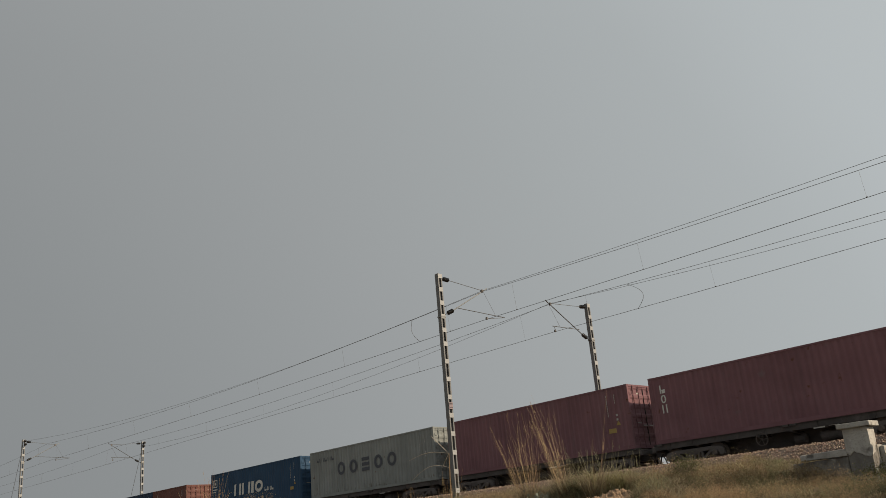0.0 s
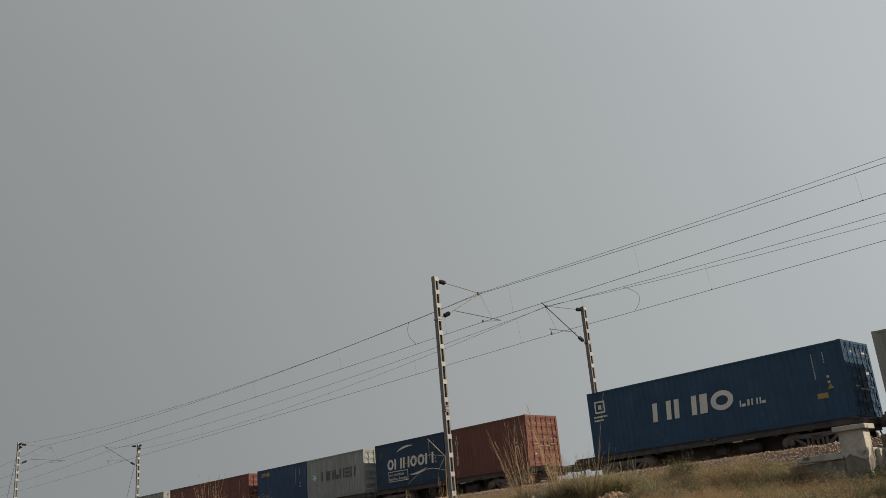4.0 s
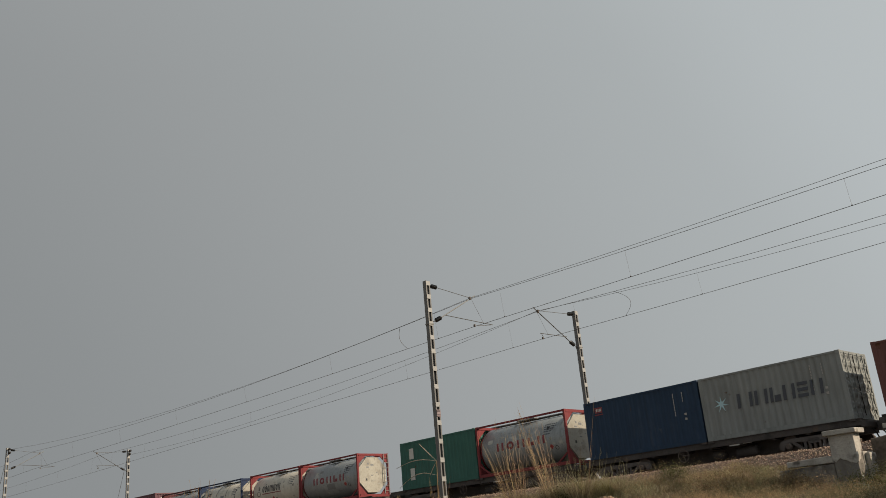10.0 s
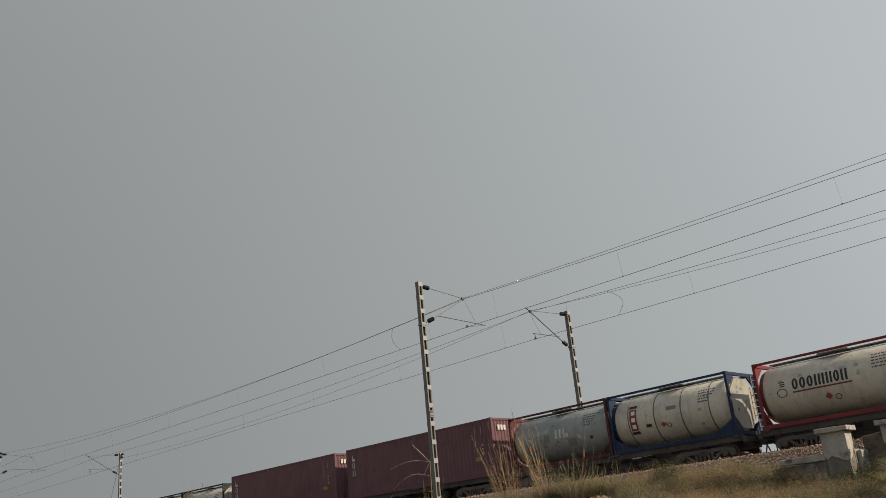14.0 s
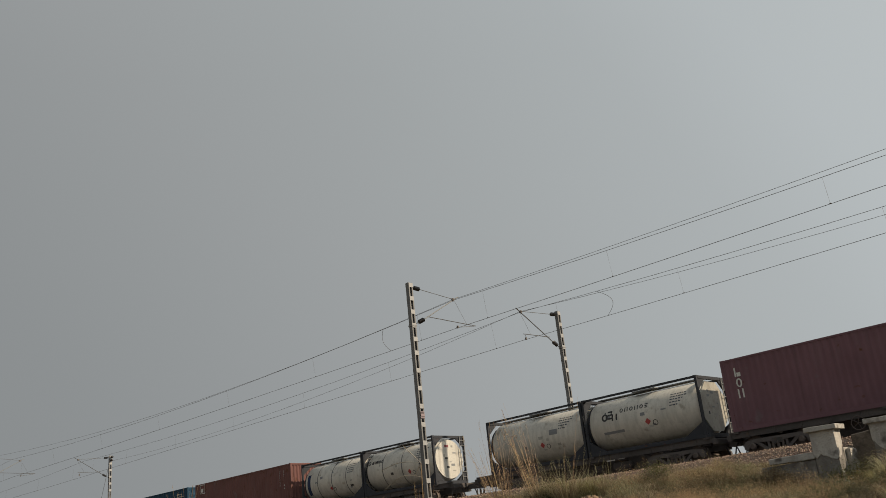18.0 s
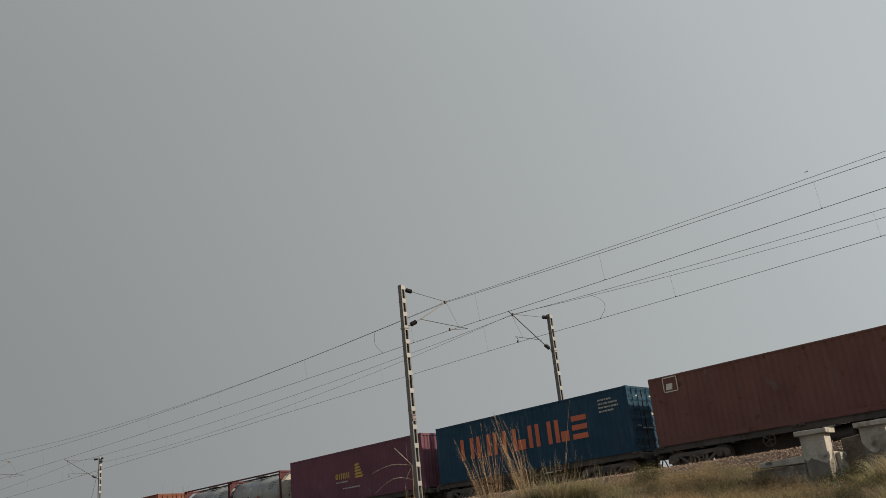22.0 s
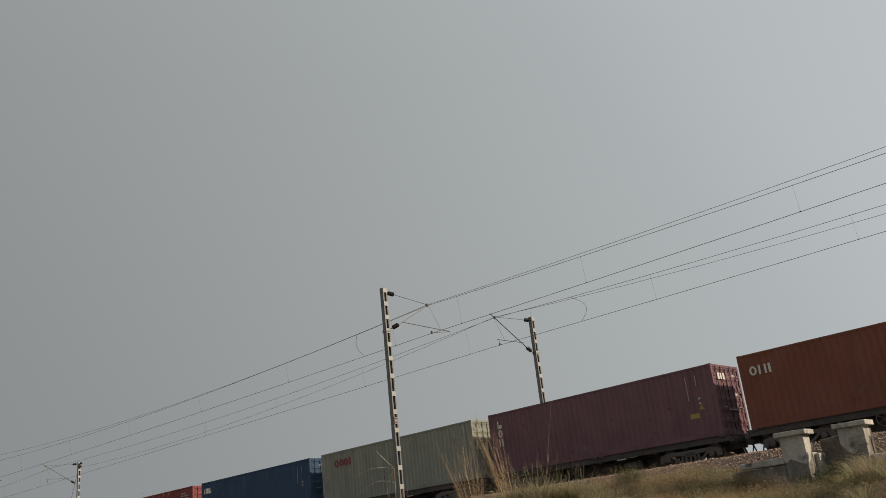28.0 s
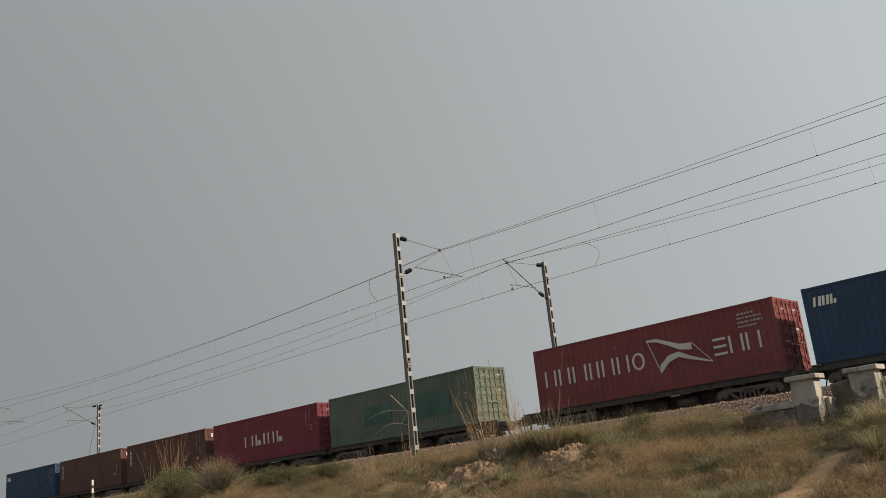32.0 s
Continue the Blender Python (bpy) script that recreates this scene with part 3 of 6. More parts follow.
def container(colour, length, height, doors, label, extra=None):
    """A corrugated steel box container; its origin is under the middle. doors: whether the leading end has the doors."""
    half, w = length / 2, WIDE / 2
    box = empty("shipping_container", label=label, category="container", group="containers on the train")
    key = (colour.name, length, height)

    def side():
        s = Shape()
        s.prism([(a, -w + 0.012 + b) for a, b in corrugation(length - 0.30, 0.278, 0.032 if colour.name in RIBBED else 0.020)], 2, 0.16, height - 0.07)
        return s.mesh("side_panel", colour)
    part("side_panel", once(("side",) + key, side), box)
    part("side_panel", once(("side",) + key, side), box, at=pose(0, 0, 0, 0, 0, 180))

    def roof():
        s = Shape().prism([(a, height - 0.018 - b * 0.5) for a, b in corrugation(length - 0.24, 0.21, 0.03)], 1, -w + 0.05, w - 0.05)
        return s.mesh("roof", colour)
    part("roof", once(("roof",) + key, roof), box)
    part("floor", once(("floor", length), lambda: Shape().box(-half + 0.1, half - 0.1, -w + 0.06, w - 0.06, 0.09, 0.16).mesh("floor", TIMBER)), box)
    for side_y in (-1, 1):
        part("top_rail", once(("trail",) + key, lambda: Shape().box(-half + 0.15, half - 0.15, -w, -w + 0.06, height - 0.085, height - 0.012).mesh("top_rail", colour)), box, at=pose(0, 0, 0, 0, 0, 0 if side_y < 0 else 180))
        part("bottom_rail", once(("brail",) + key, lambda: Shape().box(-half + 0.15, half - 0.15, -w + 0.004, -w + 0.05, 0.002, 0.165).box(-half + 0.15, half - 0.15, -w + 0.004, -w + 0.11, 0.002, 0.014).mesh("bottom_rail", colour)), box, at=pose(0, 0, 0, 0, 0, 0 if side_y < 0 else 180))
    post = once(("post",) + key, lambda: Shape().prism([(-half + 0.003, -w + 0.003), (-half + 0.16, -w + 0.003), (-half + 0.16, -w + 0.045), (-half + 0.05, -w + 0.13), (-half + 0.003, -w + 0.13)], 2, 0.10, height - 0.10).mesh("corner_post", colour))
    post2 = once(("post2",) + key, lambda: Shape().prism([(-half + 0.003, w - 0.13), (-half + 0.05, w - 0.13), (-half + 0.16, w - 0.045), (-half + 0.16, w - 0.003), (-half + 0.003, w - 0.003)], 2, 0.10, height - 0.10).mesh("corner_post", colour))
    for turn in (0, 180):
        part("corner_post", post, box, at=pose(0, 0, 0, 0, 0, turn))
        part("corner_post", post2, box, at=pose(0, 0, 0, 0, 0, turn))
        part("header", once(("head",) + key, lambda: Shape().box(-half + 0.004, -half + 0.08, -w + 0.15, w - 0.15, height - 0.11, height - 0.012).mesh("header", colour)), box, at=pose(0, 0, 0, 0, 0, turn))
        part("sill", once(("sill",) + key, lambda: Shape().box(-half + 0.004, -half + 0.09, -w + 0.15, w - 0.15, 0.012, 0.15).mesh("sill", colour)), box, at=pose(0, 0, 0, 0, 0, turn))

    def casting():
        m = Shape().box(-0.089, 0.089, -0.081, 0.081, -0.059, 0.059).mesh("corner_casting", colour)
        return bevelled(m, 0.012, 1)
    cast = once(("cast", colour.name), casting)
    for cx in (-half + 0.088, half - 0.088):
        for cy in (-w + 0.080, w - 0.080):
            for cz in (0.058, height - 0.058):
                part("corner_casting", cast, box, at=pose(cx, cy, cz))

    def end_wall():
        s = Shape().prism([(-half + 0.03 + b, a) for a, b in corrugation(WIDE - 0.26, 0.25, 0.045)], 2, 0.14, height - 0.10)
        return s.mesh("end_panel", colour)

    def leaf(sign):
        s = Shape()
        y0, y1 = (0.006, w - 0.14) if sign > 0 else (-w + 0.14, -0.006)
        # pressed panels between proud ribs, as one sheet
        low, high, rows = 0.155, height - 0.115, 6
        step = (high - low) / rows
        line = [(half - 0.10, low), (half - 0.022, low)]
        for i in range(rows):
            a, b = low + step * i + 0.05, low + step * (i + 1) - 0.05
            line += [(half - 0.022, a), (half - 0.050, a + 0.07), (half - 0.050, b - 0.07), (half - 0.022, b)]
        line += [(half - 0.022, high), (half - 0.10, high)]
        n = len(line)
        s.add([(x, y, z) for y in (y0, y1) for x, z in line],
              [(i, (i + 1) % n, (i + 1) % n + n, i + n) for i in range(n)])
        s.f += [tuple(range(n)), tuple(range(2 * n - 1, n - 1, -1))]
        return s.mesh("door", colour)
    ends = ((180, False), (0, True)) if doors else ((180, True), (0, False))
    for turn, is_wall in ends:
        if is_wall:
            part("end_panel", once(("end",) + key, end_wall), box, at=pose(0, 0, 0, 0, 0, turn))
        else:
            for sign in (-1, 1):
                door = part("door", once(("leaf", sign) + key, lambda: leaf(sign)), box, at=pose(0, 0, 0, 0, 0, turn - 180))
                for k in (0.28, 0.78):
                    y = sign * (0.14 + k * 0.85)
                    bar = Shape().tube((half + 0.006, y, 0.06), (half + 0.006, y, height - 0.06), 0.02, 8)
                    for z in (0.42, 1.25, 2.0, height - 0.24):
                        bar.box(half - 0.022, half + 0.012, y - 0.04, y + 0.04, z - 0.025, z + 0.025)
                    part("locking_bar", once(("bar", sign, k) + key, lambda: bar.mesh("locking_bar", colour)), door, "painted locking bar")
                    hy = -sign * 0.32
                    part("handle", once(("handle", sign, k, length), lambda: Shape().box(half + 0.02, half + 0.04, min(y, y + hy), max(y, y + hy), 1.02 + 0.1 * (k > 0.5), 1.06 + 0.1 * (k > 0.5)).mesh("handle", BAR_STEEL)), door)
                for k, (ly, lz, lw, lh) in enumerate(((0.30, height - 0.58, 0.16, 0.20), (0.55, 0.55, 0.12, 0.14), (0.62, height - 0.45, 0.30, 0.07), (0.62, height - 0.60, 0.22, 0.06), (0.62, height - 1.25, 0.26, 0.10))):
                    if (k < 2) == (sign < 0):
                        part("door_label", once(("dl", sign, k, length, height), lambda: Shape().box(half - 0.0495, half - 0.046, *sorted((sign * ly, sign * (ly + lw))), lz, lz + lh).mesh("door_label", material("faded_door_label", (0.44, 0.44, 0.40), 0.6))), door, "white door label")
                for i in range(4):
                    hz = 0.45 + i * (height - 0.9) / 3
                    part("hinge", once(("hinge", colour.name, sign, length), lambda: Shape().box(half - 0.022, half + 0.002, *sorted((sign * (w - 0.30), sign * (w - 0.12))), -0.045, 0.045).tube((half + 0.004, sign * (w - 0.125), -0.07), (half + 0.004, sign * (w - 0.125), 0.07), 0.016, 6).mesh("hinge", colour)), door, at=pose(0, 0, hz))
                part("gasket", once(("gasket", sign, length, height), lambda: Shape().box(half - 0.04, half - 0.006, sign * 0.0008 if sign > 0 else -0.006, 0.006 if sign > 0 else -0.0008, 0.155, height - 0.115).mesh("gasket", DOOR_GASKET)), door)
    if extra:
        extra(box, half, height)
    return box


def flat(s, outline, y=-WIDE / 2 - 0.001, deep=0.004):
    """A thin painted shape on the side that faces the field: corners (along, up)."""
    return s.prism(outline, 1, y - deep, y)


def slab(s, x, z, wide, high, slant=0.0):
    return flat(s, [(x, z), (x + wide, z), (x + wide + slant, z + high), (x + slant, z + high)])


def strokes(kind, wide, high, k):
    """Plain strokes in the place of one painted sign, as four-cornered pieces (along, up) from its lower corner."""
    def bar(x, z, a, b):
        return [(x, z), (x + a, z), (x + a, z + b), (x, z + b)]

    def loop(x, z, a, b, n=22):
        cx, cz, out = x + a / 2, z + b / 2, []
        for i in range(n):
            c, d, e, f = (g(2 * math.pi * j / n) for j in (i, i + 1) for g in (math.cos, math.sin))
            ri, rj = max(0.01, a / 2 - k), max(0.01, b / 2 - k * 0.85)
            out.append([(cx + a / 2 * c, cz + b / 2 * d), (cx + a / 2 * e, cz + b / 2 * f), (cx + ri * e, cz + rj * f), (cx + ri * c, cz + rj * d)])
        return out
    k = min(k, wide * 0.42)
    if kind == "r":
        return loop(0, 0, wide, high)
    if kind == "s":
        return [bar(0, high - k, wide, k), bar(0, high * 0.5 - k * 0.5, wide, k), bar(0, 0, wide, k)]
    if kind in "dvmay":
        return [bar(0, 0, k, high), bar(wide - k, 0, k, high)]
    if kind in "lb":
        return [bar(0, 0, k, high), bar(k * 1.4, 0, (wide - k * 1.4), high * 0.45)]
    return [bar(0, 0, wide, high)]


def blocks(s, x, z, plan, high, stroke=0.0, slant=0.0, gap=0.1):
    """A row of plain shapes in the place of a painted name, each of a kind and a width."""
    stroke = stroke or high * 0.2
    for kind, wide in plan:
        for quad in strokes(kind, wide, high, stroke):
            flat(s, [(x + a + slant * b / high, z + b) for a, b in quad])
            if kind != "r":
                s.cuts.append((len(s.v), len(s.f)))
        x += wide + gap
        if kind == "r":
            s.cuts.append((len(s.v), len(s.f)))
    return x


def codes(s, x, z, wide=0.9, rows=3, step=0.16, seed=0):
    """Rows of short bars: the small print near a box's end."""
    r = random.Random(seed)
    for i in range(rows):
        a = x
        end = x + wide * r.uniform(0.55, 1.0)
        while a < end:
            b = r.uniform(0.05, 0.16)
            slab(s, a, z - i * step, min(b, end - a + 0.02), 0.075)
            a += b + 0.04


def column(s, x, z, count, wide=0.034, high=0.085, step=0.11):
    """A column of short bars, one under the other."""
    for i in range(count):
        slab(s, x, z - i * step, wide, high)


def marking(box, name, draw, mat, label=""):
    """Paint on a box: a name is split into its shapes, small print stays one."""
    s = Shape()
    s.cuts = []
    draw(s)
    if len(s.cuts) < 2:
        ob = part(name, s.mesh(name, mat), box, label)
        return tagged(ob, kind="stuff") if name == "code_marking" else ob
    v0 = f0 = 0
    ob = None
    for v1, f1 in s.cuts[:-1] + [(len(s.v), len(s.f))]:
        if f1 > f0:
            piece = Shape()
            piece.v, piece.f = s.v[v0:v1], [tuple(i - v0 for i in f) for f in s.f[f0:f1]]
            ob = part("name_shape", piece.mesh("name_shape", mat), box, label)
        v0, f0 = v1, f1
    return ob


PALE = material("faded_white_lettering_paint", (0.52, 0.52, 0.49), 0.6, 0.0, (((0.2, 0.19, 0.18), 14.0, 0.08),), 0, 80, 0.1)
GREYMARK = material("dark_blue_grey_lettering_paint", (0.052, 0.06, 0.075), 0.6)
CORAL = material("orange_lettering_paint", (0.46, 0.12, 0.06), 0.6, 0.0, (((0.3, 0.1, 0.05), 8.0, 0.08),), 0, 80, 0.1)
REDMARK = material("red_lettering_paint", (0.18, 0.035, 0.045), 0.6)
GOLDMARK = material("gold_lettering_paint", (0.45, 0.30, 0.06), 0.6)
SKYMARK = material("pale_blue_star_paint", (0.42, 0.62, 0.68), 0.6)
BLACKMARK = material("black_lettering_paint", (0.02, 0.02, 0.022), 0.6)


RUN = material("dark_rust_run", (0.15, 0.135, 0.11), 0.9)
FAINT = material("faint_white_stencil_paint", (0.36, 0.35, 0.33), 0.6)


def usual(box, half, height, seed, mat=FAINT, vertical=True):
    """The small codes at the leading end of the side."""
    def draw(s):
        if vertical:
            column(s, half - 1.25, height - 0.45, 9)
            column(s, half - 0.80, height - 0.45, 4)
            column(s, half - 0.80, height - 1.35, 2, 0.10, 0.09, 0.2)
        else:
            codes(s, half - 1.6, height - 0.45, 1.2, 4, 0.17, seed)
    marking(box, "code_marking", draw, mat)
    if seed % 2 == 0:
        marking(box, "yellow_label", lambda s: slab(s, half - 1.3, height - 2.08, 0.42, 0.2), YELLOW_PAINT, "yellow warning label")
        marking(box, "warning_triangle", lambda s: flat(s, [(half - 0.84, height - 1.76), (half - 0.60, height - 1.76), (half - 0.72, height - 1.56)]), YELLOW_PAINT, "yellow warning triangle")


def stacked(at_x, colour=PALE, count=3, size=0.5):
    def extra(box, half, height):
        def draw(s):
            for i in range(count):
                z = height - 0.33 - (i + 1) * size * 0.74
                kind = ("b", "r", "y")[i] if count == 3 else ("t", "d", "t", "t", "r", "v")[i]
                blocks(s, -half + at_x + (size * 0.2 if kind == "t" else 0), z, ((kind, size * (0.14 if kind == "t" else 0.44)),), size * 0.62, size * 0.11)
        marking(box, "name_marking", draw, colour, "painted name in a column of shapes")
        usual(box, half, height, 4 if count == 3 else 3)
        if count == 3:
            marking(box, "end_name", lambda s: [s.box(half + 0.002, half + 0.006, y, y + 0.16, height - 0.62, height - 0.36) for y in (-0.75, -0.53, -0.31)], PALE)
    return extra


def side_name(x, z, plan, high, mat, stroke=0.0, slant=0.0, gap=0.12, also=None, seed=1, vertical=True):
    def extra(box, half, height):
        marking(box, "name_marking", lambda s: blocks(s, -half + x, z, plan, high, stroke, slant, gap), mat, "painted shape of a name")
        usual(box, half, height, seed, vertical=vertical)
        if also:
            also(box, half, height)
    return extra


def drips(box, half, height, seed, mat):
    """Dark runs of rust up the foot of the side."""
    def draw(s):
        r = random.Random(seed)
        for _ in range(46):
            x, up = r.uniform(-half + 0.2, half - 0.2), r.uniform(0.04, 0.28)
            flat(s, [(x, 0.17), (x + r.uniform(0.02, 0.05), 0.17), (x + 0.015, 0.17 + up), (x + 0.008, 0.17 + up)], deep=0.002)
    tagged(marking(box, "rust_run", draw, mat, "dark rust runs along the foot"), kind="stuff")


def star_also(box, half, height):
    def draw(s):
        cx, cz = -half + 0.89, 1.40
        for i in range(7):
            a = 2 * math.pi * i / 7 + math.pi / 2
            flat(s, [(cx + 0.34 * math.cos(a), cz + 0.34 * math.sin(a)), (cx + 0.09 * math.cos(a + 0.45), cz + 0.09 * math.sin(a + 0.45)), (cx, cz), (cx + 0.09 * math.cos(a - 0.45), cz + 0.09 * math.sin(a - 0.45))])
    marking(box, "star_marking", draw, SKYMARK, "pale blue star")


def square_also(box, half, height):
    def draw(s):
        x, z = -half + 0.38, 1.90
        for a, b, c, d in ((0, 0, 0.58, 0.07), (0, 0.48, 0.58, 0.07), (0, 0.07, 0.07, 0.41), (0.51, 0.07, 0.07, 0.41), (0.2, 0.17, 0.18, 0.2)):
            slab(s, x + a, z + b, c, d)
        codes(s, x - 0.1, z - 0.2, 0.9, 2, 0.16, 5)
    marking(box, "emblem", draw, PALE, "small white square emblem")
    marking(box, "small_name", lambda s: blocks(s, -half + 7.65, 1.05, [("l", 0.26), ("t", 0.1), ("v", 0.28), ("b", 0.26)], 0.25, 0.06, 0.03, 0.08), PALE)


def swoosh_also(box, half, height):
    def draw(s):
        for base, way in (((-half + 2.1, 2.3), 1), ((-half + 4.4, 0.55), -1)):
            for i in range(7):
                a, b = math.pi * 0.25 + i * 0.16, math.pi * 0.25 + (i + 1) * 0.16
                r, t, u = 1.3, 0.13 * math.sin(math.pi * i / 7) + 0.02, 0.13 * math.sin(math.pi * (i + 1) / 7) + 0.02
                c = (base[0] + way * 0.9, base[1] - way * 1.0)
                pts = [(c[0] - way * r * math.cos(a) * 1.1, c[1] + way * r * math.sin(a) * 0.75), (c[0] - way * r * math.cos(b) * 1.1, c[1] + way * r * math.sin(b) * 0.75),
                       (c[0] - way * (r - u) * math.cos(b) * 1.1, c[1] + way * (r - u) * math.sin(b) * 0.75), (c[0] - way * (r - t) * math.cos(a) * 1.1, c[1] + way * (r - t) * math.sin(a) * 0.75)]
                flat(s, pts)
    marking(box, "swoosh_marking", draw, PALE, "two white swooshes")

    def frame_box(s):
        for a, b, c, d in ((0, 0, 1.75, 0.04), (0, 0.54, 1.75, 0.04), (0, 0.04, 0.04, 0.5), (1.71, 0.04, 0.04, 0.5)):
            slab(s, -half + 1.15 + a, 0.36 + b, c, d)
    panel = marking(box, "word_frame", frame_box, PALE)
    for words, z in (("eco container", 0.68), ("bamboo flooring", 0.44)):
        part("words", text_mesh(words, 0.24), panel, at=Matrix.Translation((-half + 1.22, -WIDE / 2 - 0.005, z)) @ pose(0, 0, 0, 90, 0, 0))


def text_mesh(words, size):
    def make():
        cu = bpy.data.curves.new("words", "FONT")
        cu.body, cu.size, cu.extrude = words, size, 0.002
        ob = bpy.data.objects.new("words", cu)
        scene.collection.objects.link(ob)
        m = bpy.data.meshes.new_from_object(ob.evaluated_get(bpy.context.evaluated_depsgraph_get()))
        bpy.data.objects.remove(ob)
        m.name = "words"
        m.materials.clear()
        m.materials.append(PALE)
        return m
    return once(("text", words), make)


def wings_also(box, half, height):
    def draw(s):
        x, z = -half + 6.31, 0.72
        # a slanting flag of two curved bands that meet in the middle
        up = [(0, 1.53), (0.5, 1.50), (1.0, 1.32), (1.55, 1.10), (2.1, 1.06)]
        for (a, b), (c, d) in zip(up[:-1], up[1:]):
            flat(s, [(x + a, z + b - 0.09 - 0.1 * a), (x + c, z + d - 0.09 - 0.1 * c), (x + c, z + d), (x + a, z + b)])
        down = [(0.5, 0.0), (0.95, 0.42), (1.45, 0.56), (2.0, 0.36), (2.94, 0.10)]
        for (a, b), (c, d) in zip(down[:-1], down[1:]):
            flat(s, [(x + a, z + b), (x + c, z + d), (x + c, z + d + 0.04 + 0.12 * (3.0 - c)), (x + a, z + b + 0.04 + 0.12 * (3.0 - a))])
        for a, b, c, d in ((0, 1.5, 0.5, 0.0), (2.1, 1.06, 2.94, 0.12)):
            flat(s, [(x + a, z + b), (x + a + 0.04, z + b), (x + c + 0.04, z + d), (x + c, z + d)])
    marking(box, "flag_marking", draw, PALE, "white flag emblem of two curved bands")
    marking(box, "name_marking", lambda s: blocks(s, -half + 9.38, 1.02, [("s", 0.58), ("v", 0.62), ("d", 0.62)], 0.70, 0.10, 0, 0.12), PALE)


def corner_logo(mat, plan, high=0.32, x=0.9, down=0.75, framed=False):
    def extra(box, half, height):
        def draw(s):
            blocks(s, -half + x, height - down, plan, high, high * 0.22, 0.05, 0.04)
            if framed:
                for a, b, c, d in ((-0.12, -0.1, 0.7, 0.04), (-0.12, 0.5, 0.7, 0.04), (-0.12, -0.1, 0.04, 0.64), (0.54, -0.1, 0.04, 0.64)):
                    slab(s, -half + x + a, height - down + b, c, d)
        marking(box, "name_marking", draw, mat, "small painted name in plain shapes")
        usual(box, half, height, len(plan))
    return extra


def red_label(box, half, height):
    x, z = -half + 0.62, height - 0.55
    marking(box, "red_label", lambda s: (slab(s, x, z, 0.42, 0.26), slab(s, x - 0.02, z - 0.1, 0.46, 0.05)), REDMARK, "small red name label")
    plate = [("t", 0.08), ("a", 0.1), ("t", 0.06)]
    s = Shape()
    for i, (kind, wide) in enumerate(plate):
        for quad in strokes(kind, wide, 0.12, 0.035):
            flat(s, [(x + 0.07 + 0.11 * i + a, z + 0.07 + b) for a, b in quad], -WIDE / 2 - 0.006)
    part("label_shapes", s.mesh("label_shapes", PALE), box)
    usual(box, half, height, 3)


def plaques(box, half, height):
    def draw(s):
        slab(s, -half + 0.77, 1.62, 0.36, 0.58)
        slab(s, -half + 0.79, 0.47, 0.36, 0.64)
    marking(box, "white_plaque", draw, PALE, "two white plaques one over the other")


# ---- tank containers ----
GREYPATCH = material("grey_repair_patch", (0.17, 0.18, 0.19), 0.5)
PALEPATCH = material("pale_sticker", (0.38, 0.38, 0.35), 0.5)
FADED = material("faded_sticker", (0.30, 0.30, 0.27), 0.5, 0.0, (((0.16, 0.15, 0.13), 9.0, 0.15),))
HAZARD = material("red_hazard_placard", (0.30, 0.045, 0.045), 0.5)
TANK_GREY = material("dull_grey_tank_cladding", (0.25, 0.275, 0.285), 0.42, 0.15, (((0.15, 0.14, 0.13), 2.5, 0.10), ((0.42, 0.42, 0.40), 1.7, 0.1)), 0.05, 12, 0.15, 0.6)
TANK_CREAM = material("cream_tank_cladding", (0.50, 0.475, 0.41), 0.45, 0.0, (((0.30, 0.27, 0.22), 2.5, 0.08),), 0.05, 12, 0.1, 0.6)
TANK_WHITE = material("dusty_white_tank_cladding", (0.49, 0.475, 0.425), 0.45, 0.0, (((0.28, 0.26, 0.22), 2.0, 0.10),), 0.05, 12, 0.1, 0.7)
RED_FRAME = paint("red_tank_frame_paint", (0.175, 0.036, 0.04))
DARK_FRAME = paint("dark_grey_tank_frame_paint", (0.035, 0.038, 0.045))
DULL_FRAME = paint("dull_red_tank_frame_paint", (0.085, 0.03, 0.034))
BLUE_FRAME = paint("blue_tank_frame_paint", (0.022, 0.036, 0.078))
END_CLAD = material("stained_end_cladding", (0.34, 0.33, 0.285), 0.5, 0.0, (((0.25, 0.235, 0.20), 2.0, 0.2), ((0.19, 0.17, 0.145), 7.0, 0.10)), 0.05, 12, 0.15)
BAND = material("steel_tank_band", (0.12, 0.12, 0.12), 0.5, 0.3)


